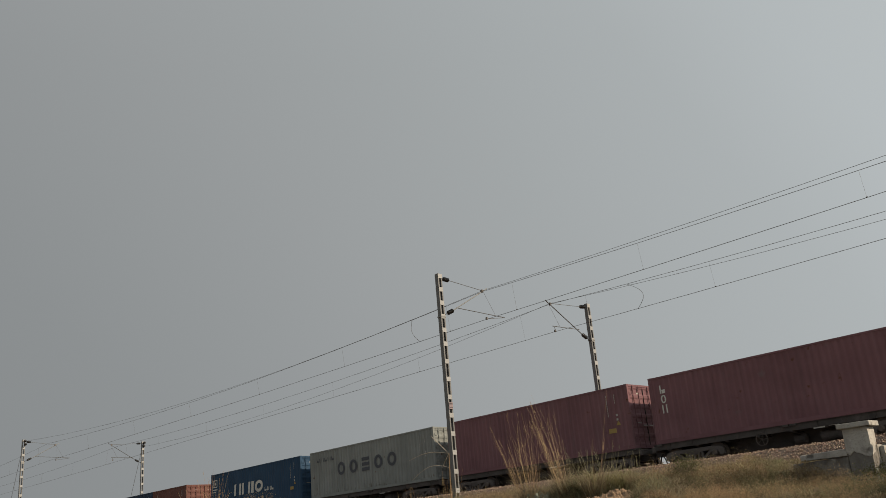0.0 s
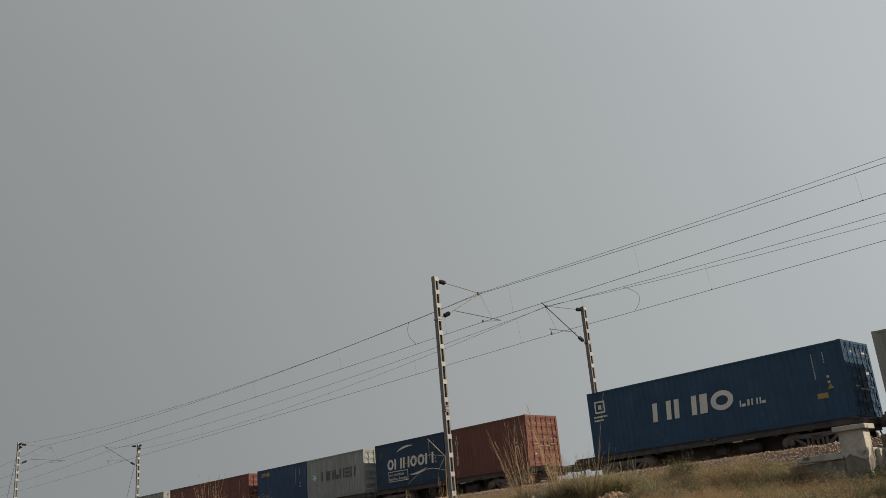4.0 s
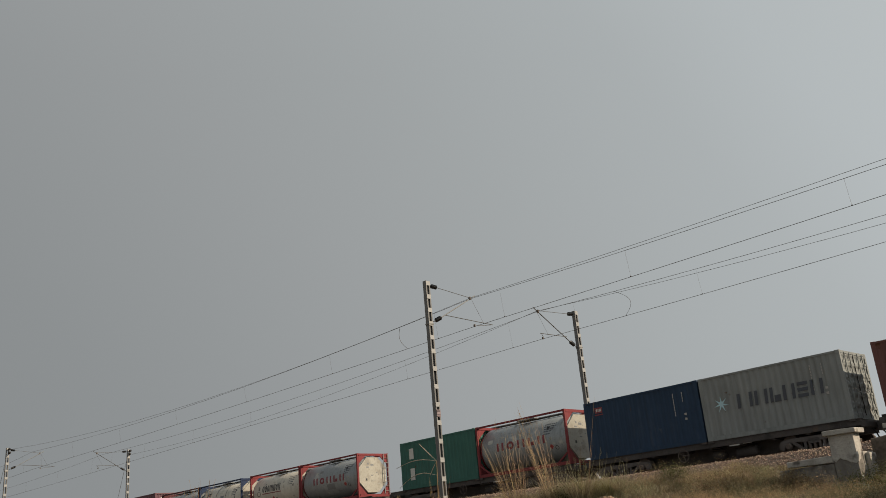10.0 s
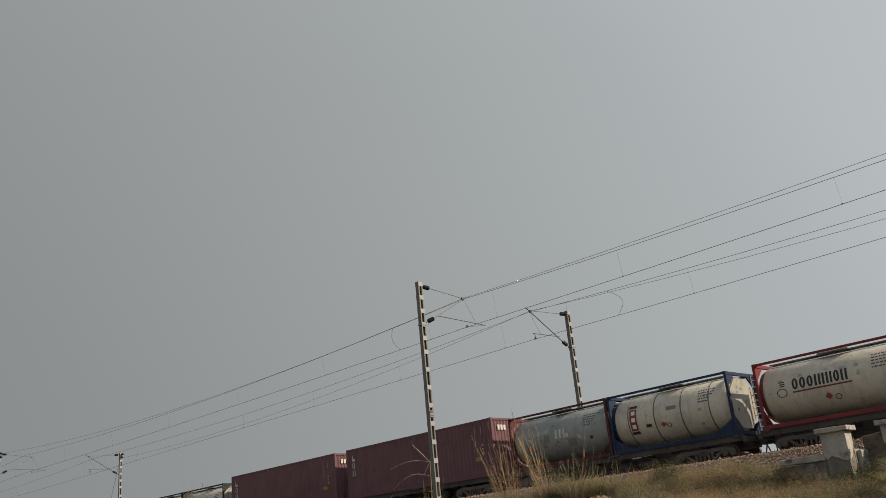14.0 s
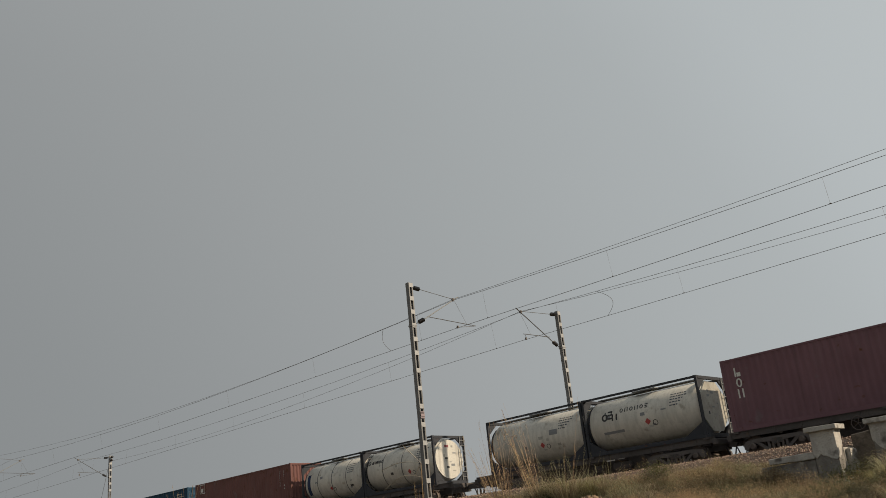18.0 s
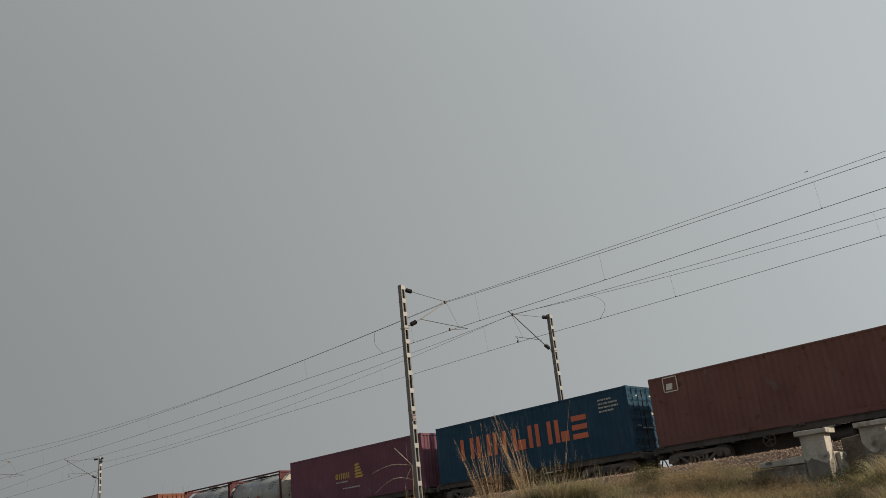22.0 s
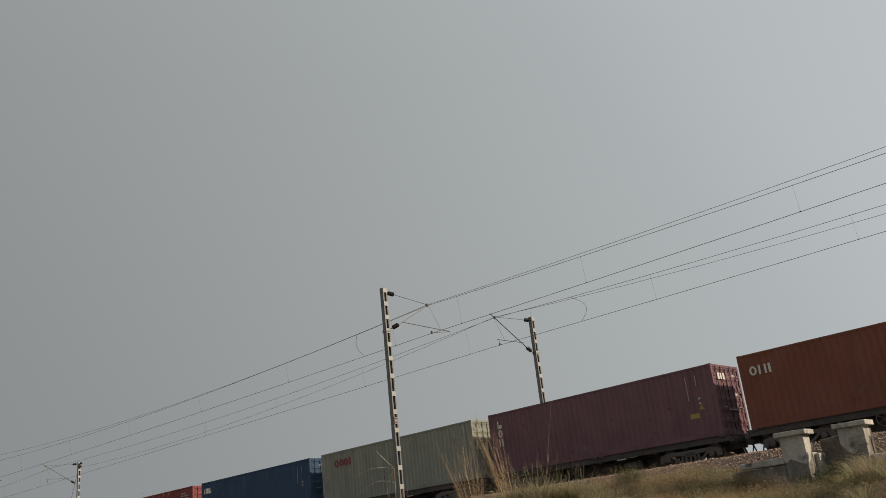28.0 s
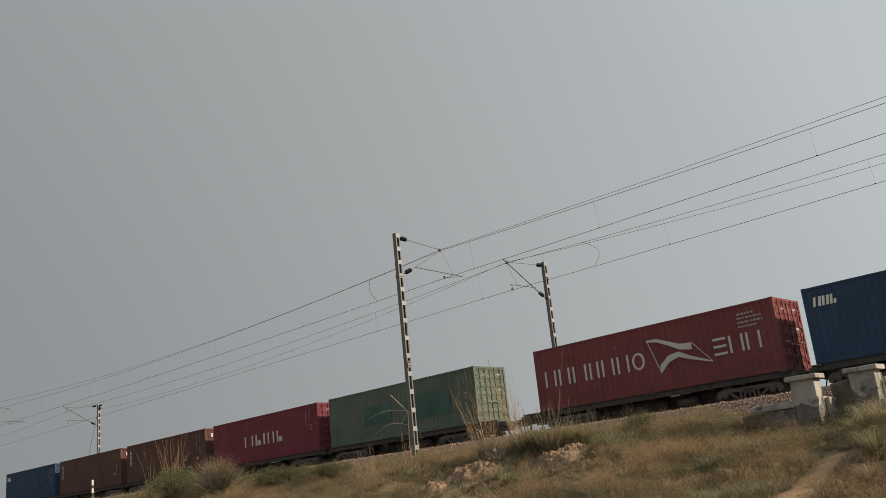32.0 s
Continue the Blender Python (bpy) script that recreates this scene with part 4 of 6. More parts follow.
def tank(frame_paint, skin, label, bands=(), mark=None, end_disc=None):
    half, w, h = L20 / 2, WIDE / 2, H20
    t = empty("tank_container", label=label, category="container", group="tank containers on the train")
    key = frame_paint.name
    for cx in (-1, 1):
        for cy in (-1, 1):
            part("corner_post", once(("tpost", key, cx, cy), lambda: Shape().box(min(cx * half, cx * (half - 0.11)), max(cx * half, cx * (half - 0.11)), min(cy * w, cy * (w - 0.10)), max(cy * w, cy * (w - 0.10)), 0.10, h - 0.10).mesh("corner_post", frame_paint)), t)
            for cz in (0.058, h - 0.058):
                part("corner_casting", once(("cast", key), lambda: bevelled(Shape().box(-0.089, 0.089, -0.081, 0.081, -0.059, 0.059).mesh("corner_casting", frame_paint), 0.012, 1)), t, at=pose(cx * (half - 0.0885), cy * (w - 0.0805), cz))
    for cy in (-1, 1):
        a, b = sorted((cy * (w - 0.005), cy * (w - 0.12)))
        part("bottom_rail", once(("tbr", key, cy), lambda: Shape().box(-half + 0.15, half - 0.15, a, b, 0.002, 0.155).mesh("bottom_rail", frame_paint)), t)
        part("top_rail", once(("ttr", key, cy), lambda: Shape().box(-half + 0.15, half - 0.15, a, b, h - 0.095, h - 0.012).mesh("top_rail", frame_paint)), t)
    for cx in (-1, 1):
        a, b = sorted((cx * (half - 0.005), cx * (half - 0.12)))
        for z0, z1 in ((0.02, 0.18), (h - 0.14, h - 0.01)):
            part("crossbar", once(("tcb", key, cx, z0), lambda: Shape().box(a, b, -w + 0.15, w - 0.15, z0, z1).mesh("crossbar", frame_paint)), t)
        for cy in (-1, 1):
            for low in (0, 1):
                z, dz = (0.19, 0.55) if low else (h - 0.14, -0.48)

                def gusset():
                    s = Shape()
                    y0, y1 = cy * (w - 0.12), cy * (w - 0.12 - 0.55)
                    s.prism([(y0, z), (y1, z), (y1 - 0 * cy, z + 0.001), (y0, z + dz)], 0, a + 0.02, b - 0.02)
                    return s.mesh("gusset", frame_paint)
                part("gusset", once(("tg", key, cx, cy, low), gusset), t)
            # the slanting saddle plate along the foot
            filled = frame_paint.name.startswith(("dark", "blue"))
            outline = [(half - 0.11, 0.155), (half - 1.0, 0.155), (half - 0.9, 0.21), (half - 0.11, 0.66)] if filled else [(half - 0.66, 0.155), (half - 0.80, 0.155), (half - 0.11, 0.62), (half - 0.11, 0.53)]
            part("saddle_brace", once(("tsb", key, cx, cy), lambda: Shape().prism([(cx * x, z) for x, z in outline], 1, cy * (w - 0.03), cy * (w - 0.09)).mesh("saddle_brace", frame_paint)), t)
    r, zc = 1.14, 1.33
    l0 = half - 0.10
    prof = [(0.0, 0.74), (0.02, 0.90), (0.06, 1.02), (0.12, 1.09), (0.21, r)]
    prof = prof + [(2 * l0 - d, q) for d, q in reversed(prof)]
    shell = part("tank_shell", once(("shell", skin.name), lambda: Shape().lathe(prof, (-l0, 0, zc), (1, 0, 0), 40).mesh("tank_shell", skin, True)), t)
    part("end_ring", once(("tring", key), lambda: Shape().lathe([(0, 0.86), (0, 1.02), (0.16, 1.08), (0.16, 0.86)], (-half + 0.02, 0, zc), (1, 0, 0), 36).mesh("end_ring", frame_paint, True)), t)
    for bx in bands:
        part("band", once(("band", bx), lambda: Shape().lathe([(0, r + 0.001), (0.0, r + 0.012), (0.05, r + 0.012), (0.05, r + 0.001)], (bx, 0, zc), (1, 0, 0), 40).mesh("band", BAND, True)), shell)
    if end_disc:
        disc_skin, sides = end_disc
        disc = part("end_disc", once(("disc", disc_skin.name, sides), lambda: Shape().prism([((1.04 if sides > 8 else 1.12) * math.cos(2 * math.pi * (i + 0.5) / sides), zc + (1.04 if sides > 8 else 1.12) * math.sin(2 * math.pi * (i + 0.5) / sides)) for i in range(sides)], 0, half - 0.16, half - 0.09).mesh("end_disc", disc_skin)), shell, "pale flat end cladding")
        rnd = random.Random(sides)
        for k in range(9):
            y, z = rnd.uniform(-0.6, 0.35), zc + rnd.uniform(-0.65, 0.65)
            wide, high = rnd.uniform(0.08, 0.3), rnd.uniform(0.04, 0.14)
            part("sticker", Shape().box(half - 0.091, half - 0.086, y, y + wide, z, z + high).mesh("sticker", rnd.choice((GREYPATCH, FADED, REDMARK, GREYPATCH, BLACKMARK, FADED))), disc)
    part("walkway", once(("walk",), lambda: Shape().box(-half + 0.3, half - 0.3, -0.30, 0.18, h - 0.06, h - 0.02).box(-0.6, 0.6, -0.62, -0.3, h - 0.06, h - 0.02).mesh("walkway", STEEL)), t, "grey grating walkway")
    part("manhole", once(("man",), lambda: Shape().lathe([(0, 0.30), (0.12, 0.30), (0.14, 0.24)], (0.4, 0.45, zc + r - 0.1), (0, 0, 1), 16).mesh("manhole", STEEL)), t)
    part("valve_box", once(("valve",), lambda: Shape().box(-1.3, -0.5, 0.3, 0.7, zc + r - 0.14, zc + r + 0.06).mesh("valve_box", STEEL)), t)
    ladder = part("ladder", once(("lad",), lambda: Shape().box(half + 0.001, half + 0.03, 0.80, 0.84, 0.2, h - 0.02).box(half + 0.001, half + 0.03, 1.14, 1.18, 0.2, h - 0.02).mesh("ladder", STEEL)), t, "steel ladder")
    for i in range(8):
        part("rung", once(("rung",), lambda: Shape().tube((half + 0.016, 0.84, 0), (half + 0.016, 1.14, 0), 0.014, 6).mesh("rung", STEEL)), ladder, at=pose(0, 0, 0.35 + 0.28 * i))
    if mark:
        mark(t, shell, r, zc, half)
    return t


def wrapped(s, r, zc, x, z, wide, high, skin=0.004):
    """A patch bent round the field side of the shell: z is measured along the middle height."""
    n = max(1, round(high / 0.12))
    rr = r + skin
    for i in range(n):
        a0 = (z + high * i / n - zc) / r
        a1 = (z + high * (i + 1) / n - zc) / r
        pts = []
        for q in (rr, r - 0.01):
            for a in (a0, a1):
                pts += [(-q * math.cos(a), zc + q * math.sin(a))]
        (y0, z0), (y1, z1), (y2, z2), (y3, z3) = pts
        v = [(xx, yy, zz) for xx in (x, x + wide) for yy, zz in ((y0, z0), (y1, z1), (y3, z3), (y2, z2))]
        s.add(v, [(0, 1, 2, 3), (7, 6, 5, 4), (0, 4, 5, 1), (1, 5, 6, 2), (2, 6, 7, 3), (3, 7, 4, 0)])


def diamond(s, r, zc, x, z, size):
    """A placard on its corner, standing just off the shell."""
    a = (z - zc) / r
    c = Vector((x, -(r + 0.012) * math.cos(a), zc + (r + 0.012) * math.sin(a)))
    u, v = Vector((1, 0, 0)), Vector((0, math.sin(a), math.cos(a)))
    n = Vector((0, -math.cos(a), math.sin(a))) * 0.006
    p = [c + u * size, c + v * size, c - u * size, c - v * size]
    s.add([q + n for q in p] + [q - n for q in p], [(0, 1, 2, 3), (7, 6, 5, 4), (0, 4, 5, 1), (1, 5, 6, 2), (2, 6, 7, 3), (3, 7, 4, 0)])


def bent(s, r, zc, quad, skin=0.004):
    """A four-cornered piece (along, up) laid round the field side of the shell."""
    high = max(q[1] for q in quad) - min(q[1] for q in quad)
    n = max(1, round(high / 0.1))
    (a, b, c, d) = quad

    def at(p, q, rr):
        g = (q - zc) / r
        return (p, -rr * math.cos(g), zc + rr * math.sin(g))
    for i in range(n):
        row = []
        for u in (i / n, (i + 1) / n):
            row.append(((a[0] + (d[0] - a[0]) * u, a[1] + (d[1] - a[1]) * u), (b[0] + (c[0] - b[0]) * u, b[1] + (c[1] - b[1]) * u)))
        (p0, p1), (p3, p2) = row
        v = [at(*p, r + skin) for p in (p0, p1, p2, p3)] + [at(*p, r - 0.01) for p in (p0, p1, p2, p3)]
        s.add(v, [(0, 1, 2, 3), (7, 6, 5, 4), (0, 4, 5, 1), (1, 5, 6, 2), (2, 6, 7, 3), (3, 7, 4, 0)])


def tank_mark(plan, mat, x, z, high, stroke=0.09, patches=(), placards=(), side_bar=None, seed=1, gap=0.14, emblem=()):
    def mark(t, shell, r, zc, half):
        a = x
        for kind, wide in plan:
            s = Shape()
            for quad in strokes(kind, wide, high, stroke):
                bent(s, r, zc, [(a + p, z + q) for p, q in quad])
            a += wide + gap
            part("name_shape", s.mesh("name_shape", mat), shell, "painted shape of a name")
        if emblem:
            s = Shape()
            for kind, ex, ez, wide, tall, k in emblem:
                for quad in strokes(kind, wide, tall, k):
                    bent(s, r, zc, [(ex + p, ez + q) for p, q in quad])
            part("emblem", s.mesh("emblem", BLACKMARK), shell, "black curled emblem")
        for px, pz, size in placards:
            s = Shape()
            for quad in strokes("r", size * 1.7, size * 1.7, 0.03):
                bent(s, r, zc, [(px + size * 1.5 + p, pz - size * 1.5 + q) for p, q in quad])
            part("round_sticker", s.mesh("round_sticker", BLACKMARK), shell, "round black-rimmed sticker")
        s, rnd = Shape(), random.Random(seed)
        for i in range(5):
            b = half - 1.55
            while b < half - 0.75 - 0.1 * i:
                k = rnd.uniform(0.05, 0.14)
                wrapped(s, r, zc, b, zc + 0.75 - i * 0.13, k, 0.05)
                b += k + 0.04
        tagged(part("code_marking", s.mesh("code_marking", GREYMARK), shell), kind="stuff")
        for px, pz, pw, ph, pm in patches:
            s = Shape()
            wrapped(s, r, zc, px, pz, pw, ph)
            part("patch", s.mesh("patch", pm), shell)
        if placards:
            for px, pz, size in placards:
                s = Shape()
                diamond(s, r, zc, px, pz, size)
                part("placard", s.mesh("placard", HAZARD), shell, "red hazard placard")
        # weathered stickers and small notices
        for _ in range(7):
            s = Shape()
            wrapped(s, r, zc, rnd.uniform(-2.3, 2.1), zc + rnd.uniform(-0.75, 0.5), rnd.uniform(0.08, 0.3), rnd.uniform(0.06, 0.16), 0.003)
            part("sticker", s.mesh("sticker", rnd.choice((GREYPATCH, PALEPATCH, FADED, FADED, BLACKMARK))), shell)
        if side_bar:
            bx, colour = side_bar
            s = Shape()
            wrapped(s, r, zc, bx, zc - 0.45, 0.36, 0.95)
            part("banner", s.mesh("banner", colour), shell, "upright banner")
            s = Shape()
            for q in (-0.62, 0.55):
                wrapped(s, r, zc, bx - 0.02, zc + q, 0.40, 0.13, 0.006)
            part("banner_end", s.mesh("banner_end", BLACKMARK), shell)
            s = Shape()
            for q in (-0.36, -0.06, 0.24):
                wrapped(s, r, zc, bx + 0.09, zc + q, 0.19, 0.18, 0.007)
            part("banner_shapes", s.mesh("banner_shapes", WHITE_PAINT), shell)
    return mark


RED_NAME = [("v", 0.46), ("r", 0.48), ("y", 0.50), ("b", 0.40), ("d", 0.46)]


# ---- wagons ----
def wagon(w):
    """A low container flat wagon; its origin is on the rails under the middle. The outer ends of each set of five reach further."""
    front_long, rear_long = w % 5 == 0, w % 5 == 4
    x1 = L40 / 2 + (1.15 if front_long else 0.25)
    x0 = -L40 / 2 - (1.15 if rear_long else 0.25)
    body = empty("flat_wagon", label="grimy dark steel container flat wagon", category="wagon", group="wagons of the train")
    z = FLOOR - RAIL
    for sy in (-1, 1):
        def sill():
            s = Shape()
            y = 1.165
            s.prism([(-y, z - 0.25), (-y + 0.12, z - 0.25), (-y + 0.12, z - 0.235), (-y + 0.035, z - 0.235), (-y + 0.035, z - 0.03), (-y + 0.12, z - 0.03), (-y + 0.12, z - 0.004), (-y - 0.015, z - 0.004), (-y - 0.015, z - 0.03), (-y + 0.02, z - 0.03), (-y + 0.02, z - 0.235), (-y, z - 0.235)], 0, x0 + 0.02, x1 - 0.02)
            for k in range(11):
                s.box(-5.5 + 1.1 * k - 0.012, -5.5 + 1.1 * k + 0.012, -y + 0.0, -y + 0.02, z - 0.235, z - 0.03)
            return s.mesh("side_sill", IRON)
        part("side_sill", once(("sill", x0, x1), sill), body, at=pose(0, 0, 0) if sy < 0 else Matrix.Diagonal((1, -1, 1, 1)))
    part("centre_sill", once(("csill", x0, x1), lambda: Shape().box(x0 + 0.03, x1 - 0.03, -0.22, 0.22, z - 0.52, z - 0.08).box(-3.4, 3.4, -0.2, 0.2, z - 0.80, z - 0.5).mesh("centre_sill", IRON)), body)
    for k in range(9):
        part("crossbeam", once(("cross",), lambda: Shape().box(-0.08, 0.08, -1.12, 1.12, z - 0.30, z - 0.08).mesh("crossbeam", IRON)), body, at=pose(-5.6 + 1.4 * k, 0, 0))
    for x in (x0, x1):
        part("headstock", once(("headst",), lambda: bevelled(Shape().box(-0.09, 0.09, -1.2, 1.2, z - 0.33, z - 0.09).mesh("headstock", IRON), 0.02, 1)), body, at=pose(x, 0, 0))
    for x in (-6.0, -0.16, 0.16, 6.0):
        for y in (-1.14, 1.14):
            part("container_lock", once(("lock",), lambda: Shape().box(-0.12, 0.12, -0.09, 0.09, z - 0.08, z - 0.001).mesh("container_lock", IRON)), body, at=pose(x, y, 0))
    for bx in (-4.4, 4.4):
        for y in (-1, 1):
            def frame_side():
                s = Shape()
                top = [(-1.40, 0.52), (-1.30, 0.64), (-0.9, 0.70), (0.9, 0.70), (1.30, 0.64), (1.40, 0.52)]
                s.prism(top + [(1.40, 0.34), (1.22, 0.30), (1.12, 0.52), (0.72, 0.56), (0.30, 0.52), (-0.30, 0.52), (-0.72, 0.56), (-1.12, 0.52), (-1.22, 0.30), (-1.40, 0.34)], 1, -0.07, 0.07)
                for d in (-1, 1):
                    s.prism([(d * 0.95, 0.57), (d * 0.76, 0.57), (d * 0.30, 0.20), (d * 0.38, 0.14)], 1, -0.06, 0.06)
                    s.prism([(d * 0.42, 0.55), (d * 0.32, 0.55), (d * 0.32, 0.18), (d * 0.42, 0.18)], 1, -0.05, 0.05)
                s.box(-0.42, 0.42, -0.065, 0.065, 0.12, 0.20)
                return s.mesh("bogie_frame", BOGIE_STEEL)
            bogie = part("bogie_frame", once(("bogie",), frame_side), body, at=pose(bx, y * 1.08, 0))
            for ax in (-1.0, 1.0):
                part("axle_box", once(("axbox", y), lambda: Shape().lathe([(0, 0.13), (0.10, 0.13), (0.14, 0.09)], (0, 0.05 * y, 0.42), (0, y, 0), 12).mesh("axle_box", WHEEL_STEEL)), bogie, at=pose(ax, 0, 0))
                part("wheel", once(("wheel",), lambda: Shape().lathe([(-0.065, 0.20), (-0.06, 0.34), (-0.065, 0.40), (-0.065, 0.42), (0.055, 0.425), (0.06, 0.45), (0.085, 0.45), (0.085, 0.38), (0.03, 0.34), (0.03, 0.16)], (0, 0, 0.42), (0, 1, 0), 24).mesh("wheel", WHEEL_STEEL)), bogie, at=pose(ax, -0.22 * y, 0, 0, 0, 0 if y < 0 else 180))
            for sx in (-0.2, 0.0, 0.2):
                part("spring", once(("spring",), lambda: Shape().tube((0, 0, 0.2), (0, 0, 0.52), 0.065, 8).mesh("spring", WHEEL_STEEL)), bogie, at=pose(sx, 0.01 * y, 0))
        part("bolster", once(("bolster",), lambda: Shape().box(-0.22, 0.22, -1.15, 1.15, 0.44, 0.62).mesh("bolster", IRON)), body, at=pose(bx, 0, 0))
        for ax in (-1.0, 1.0):
            part("axle", once(("axle",), lambda: Shape().tube((0, -1.0, 0.42), (0, 1.0, 0.42), 0.08, 10).mesh("axle", WHEEL_STEEL)), body, at=pose(bx + ax, 0, 0))

    def hand_wheel():
        s = Shape()
        n = 20
        for i in range(n):
            a, b = 2 * math.pi * i / n, 2 * math.pi * (i + 1) / n
            s.tube((0.25 * math.cos(a), 0, 0.25 * math.sin(a)), (0.25 * math.cos(b), 0, 0.25 * math.sin(b)), 0.018, 6, ends=False)
        for i in range(5):
            a = 2 * math.pi * i / 5
            s.tube((0, 0, 0), (0.25 * math.cos(a), 0, 0.25 * math.sin(a)), 0.013, 6)
        return s.tube((0, -0.03, 0), (0, 0.16, 0), 0.03, 8).mesh("brake_wheel", WHEEL_STEEL)
    part("brake_wheel", once(("hw",), hand_wheel), body, "spoked hand brake wheel", at=pose(-1.2, -1.26, z - 0.42))
    part("brake_cylinder", once(("bc",), lambda: Shape().lathe([(0, 0.1), (0.05, 0.19), (0.5, 0.19), (0.55, 0.08)], (-0.2, -0.55, z - 0.55), (1, 0, 0), 14).mesh("brake_cylinder", IRON)), body)
    part("air_tank", once(("at",), lambda: Shape().lathe([(0, 0.08), (0.06, 0.2), (0.9, 0.2), (0.96, 0.08)], (0.9, -0.6, z - 0.56), (1, 0, 0), 14).mesh("air_tank", IRON)), body)
    part("data_plate", once(("dp",), lambda: Shape().box(0.9, 1.35, -1.137, -1.131, z - 0.30, z - 0.18).box(1.5, 1.9, -1.137, -1.131, z - 0.27, z - 0.22).mesh("data_plate", PALE)), body, "pale stencilled data marks")
    for long_end, sign, x in ((front_long, 1, x1), (rear_long, -1, x0)):
        reach = 0.86 if long_end else 0.335
        part("coupler", once(("coup", long_end, sign), lambda: Shape().box(*sorted((0, sign * reach)), -0.11, 0.11, z - 0.42, z - 0.18).box(*sorted((sign * (reach - 0.22), sign * reach)), -0.2, 0.2, z - 0.45, z - 0.12).mesh("coupler", IRON)), body, at=pose(x, 0, 0))
        for y in (-0.5, 0.42):
            def hose():
                s = Shape()
                pts = [Vector((0, 0, z - 0.35)), Vector((sign * 0.12, 0, z - 0.5)), Vector((sign * 0.2, 0, z - 0.75)), Vector((sign * reach * 0.7, 0, z - 0.86)), Vector((sign * reach, 0, z - 0.80))]
                for p, q in zip(pts[:-1], pts[1:]):
                    s.tube(p, q, 0.028, 7)
                return s.mesh("brake_hose", DOOR_GASKET)
            part("brake_hose", once(("hose", long_end, sign), hose), body, at=pose(x, y, 0))
        if long_end:
            for y in (-0.95, 0.95):
                part("step_iron", once(("step",), lambda: Shape().box(-0.02, 0.02, -0.02, 0.02, z - 0.85, z - 0.4).box(-0.02, 0.02, -0.02, 0.32, z - 0.87, z - 0.83).box(-0.02, 0.02, 0.28, 0.32, z - 0.85, z - 0.4).mesh("step_iron", IRON)), body, at=pose(x - sign * 0.15, y - 0.15, 0))
    return body


def load40(colour, label, doors=True, extra=None):
    return [(container(colour, L40, H40, doors, label, extra), L40 / 2)]


def pair(front, rear):
    return [(front, L20 + 0.076 + L20 / 2), (rear, L20 / 2)]


def box20(colour, label, doors=True, extra=None):
    return container(colour, L20, H20, doors, label, extra)


FRONT_BANDS, REAR_BANDS = (-1.41, 0.24, 1.69), (-1.52, -0.10, 1.31)
NAME_COLUMN = stacked(0.55, PALE, 3, 0.58)
TALL_NAME = stacked(0.86, PALE, 6, 0.36)
GREY_NAME = side_name(1.6, 1.10, [("m", 0.66), ("a", 0.56), ("b", 0.44), ("d", 0.5), ("s", 0.42), ("d", 0.5)], 0.58, GREYMARK, 0.13, 0.04, 0.10, star_also, 1)


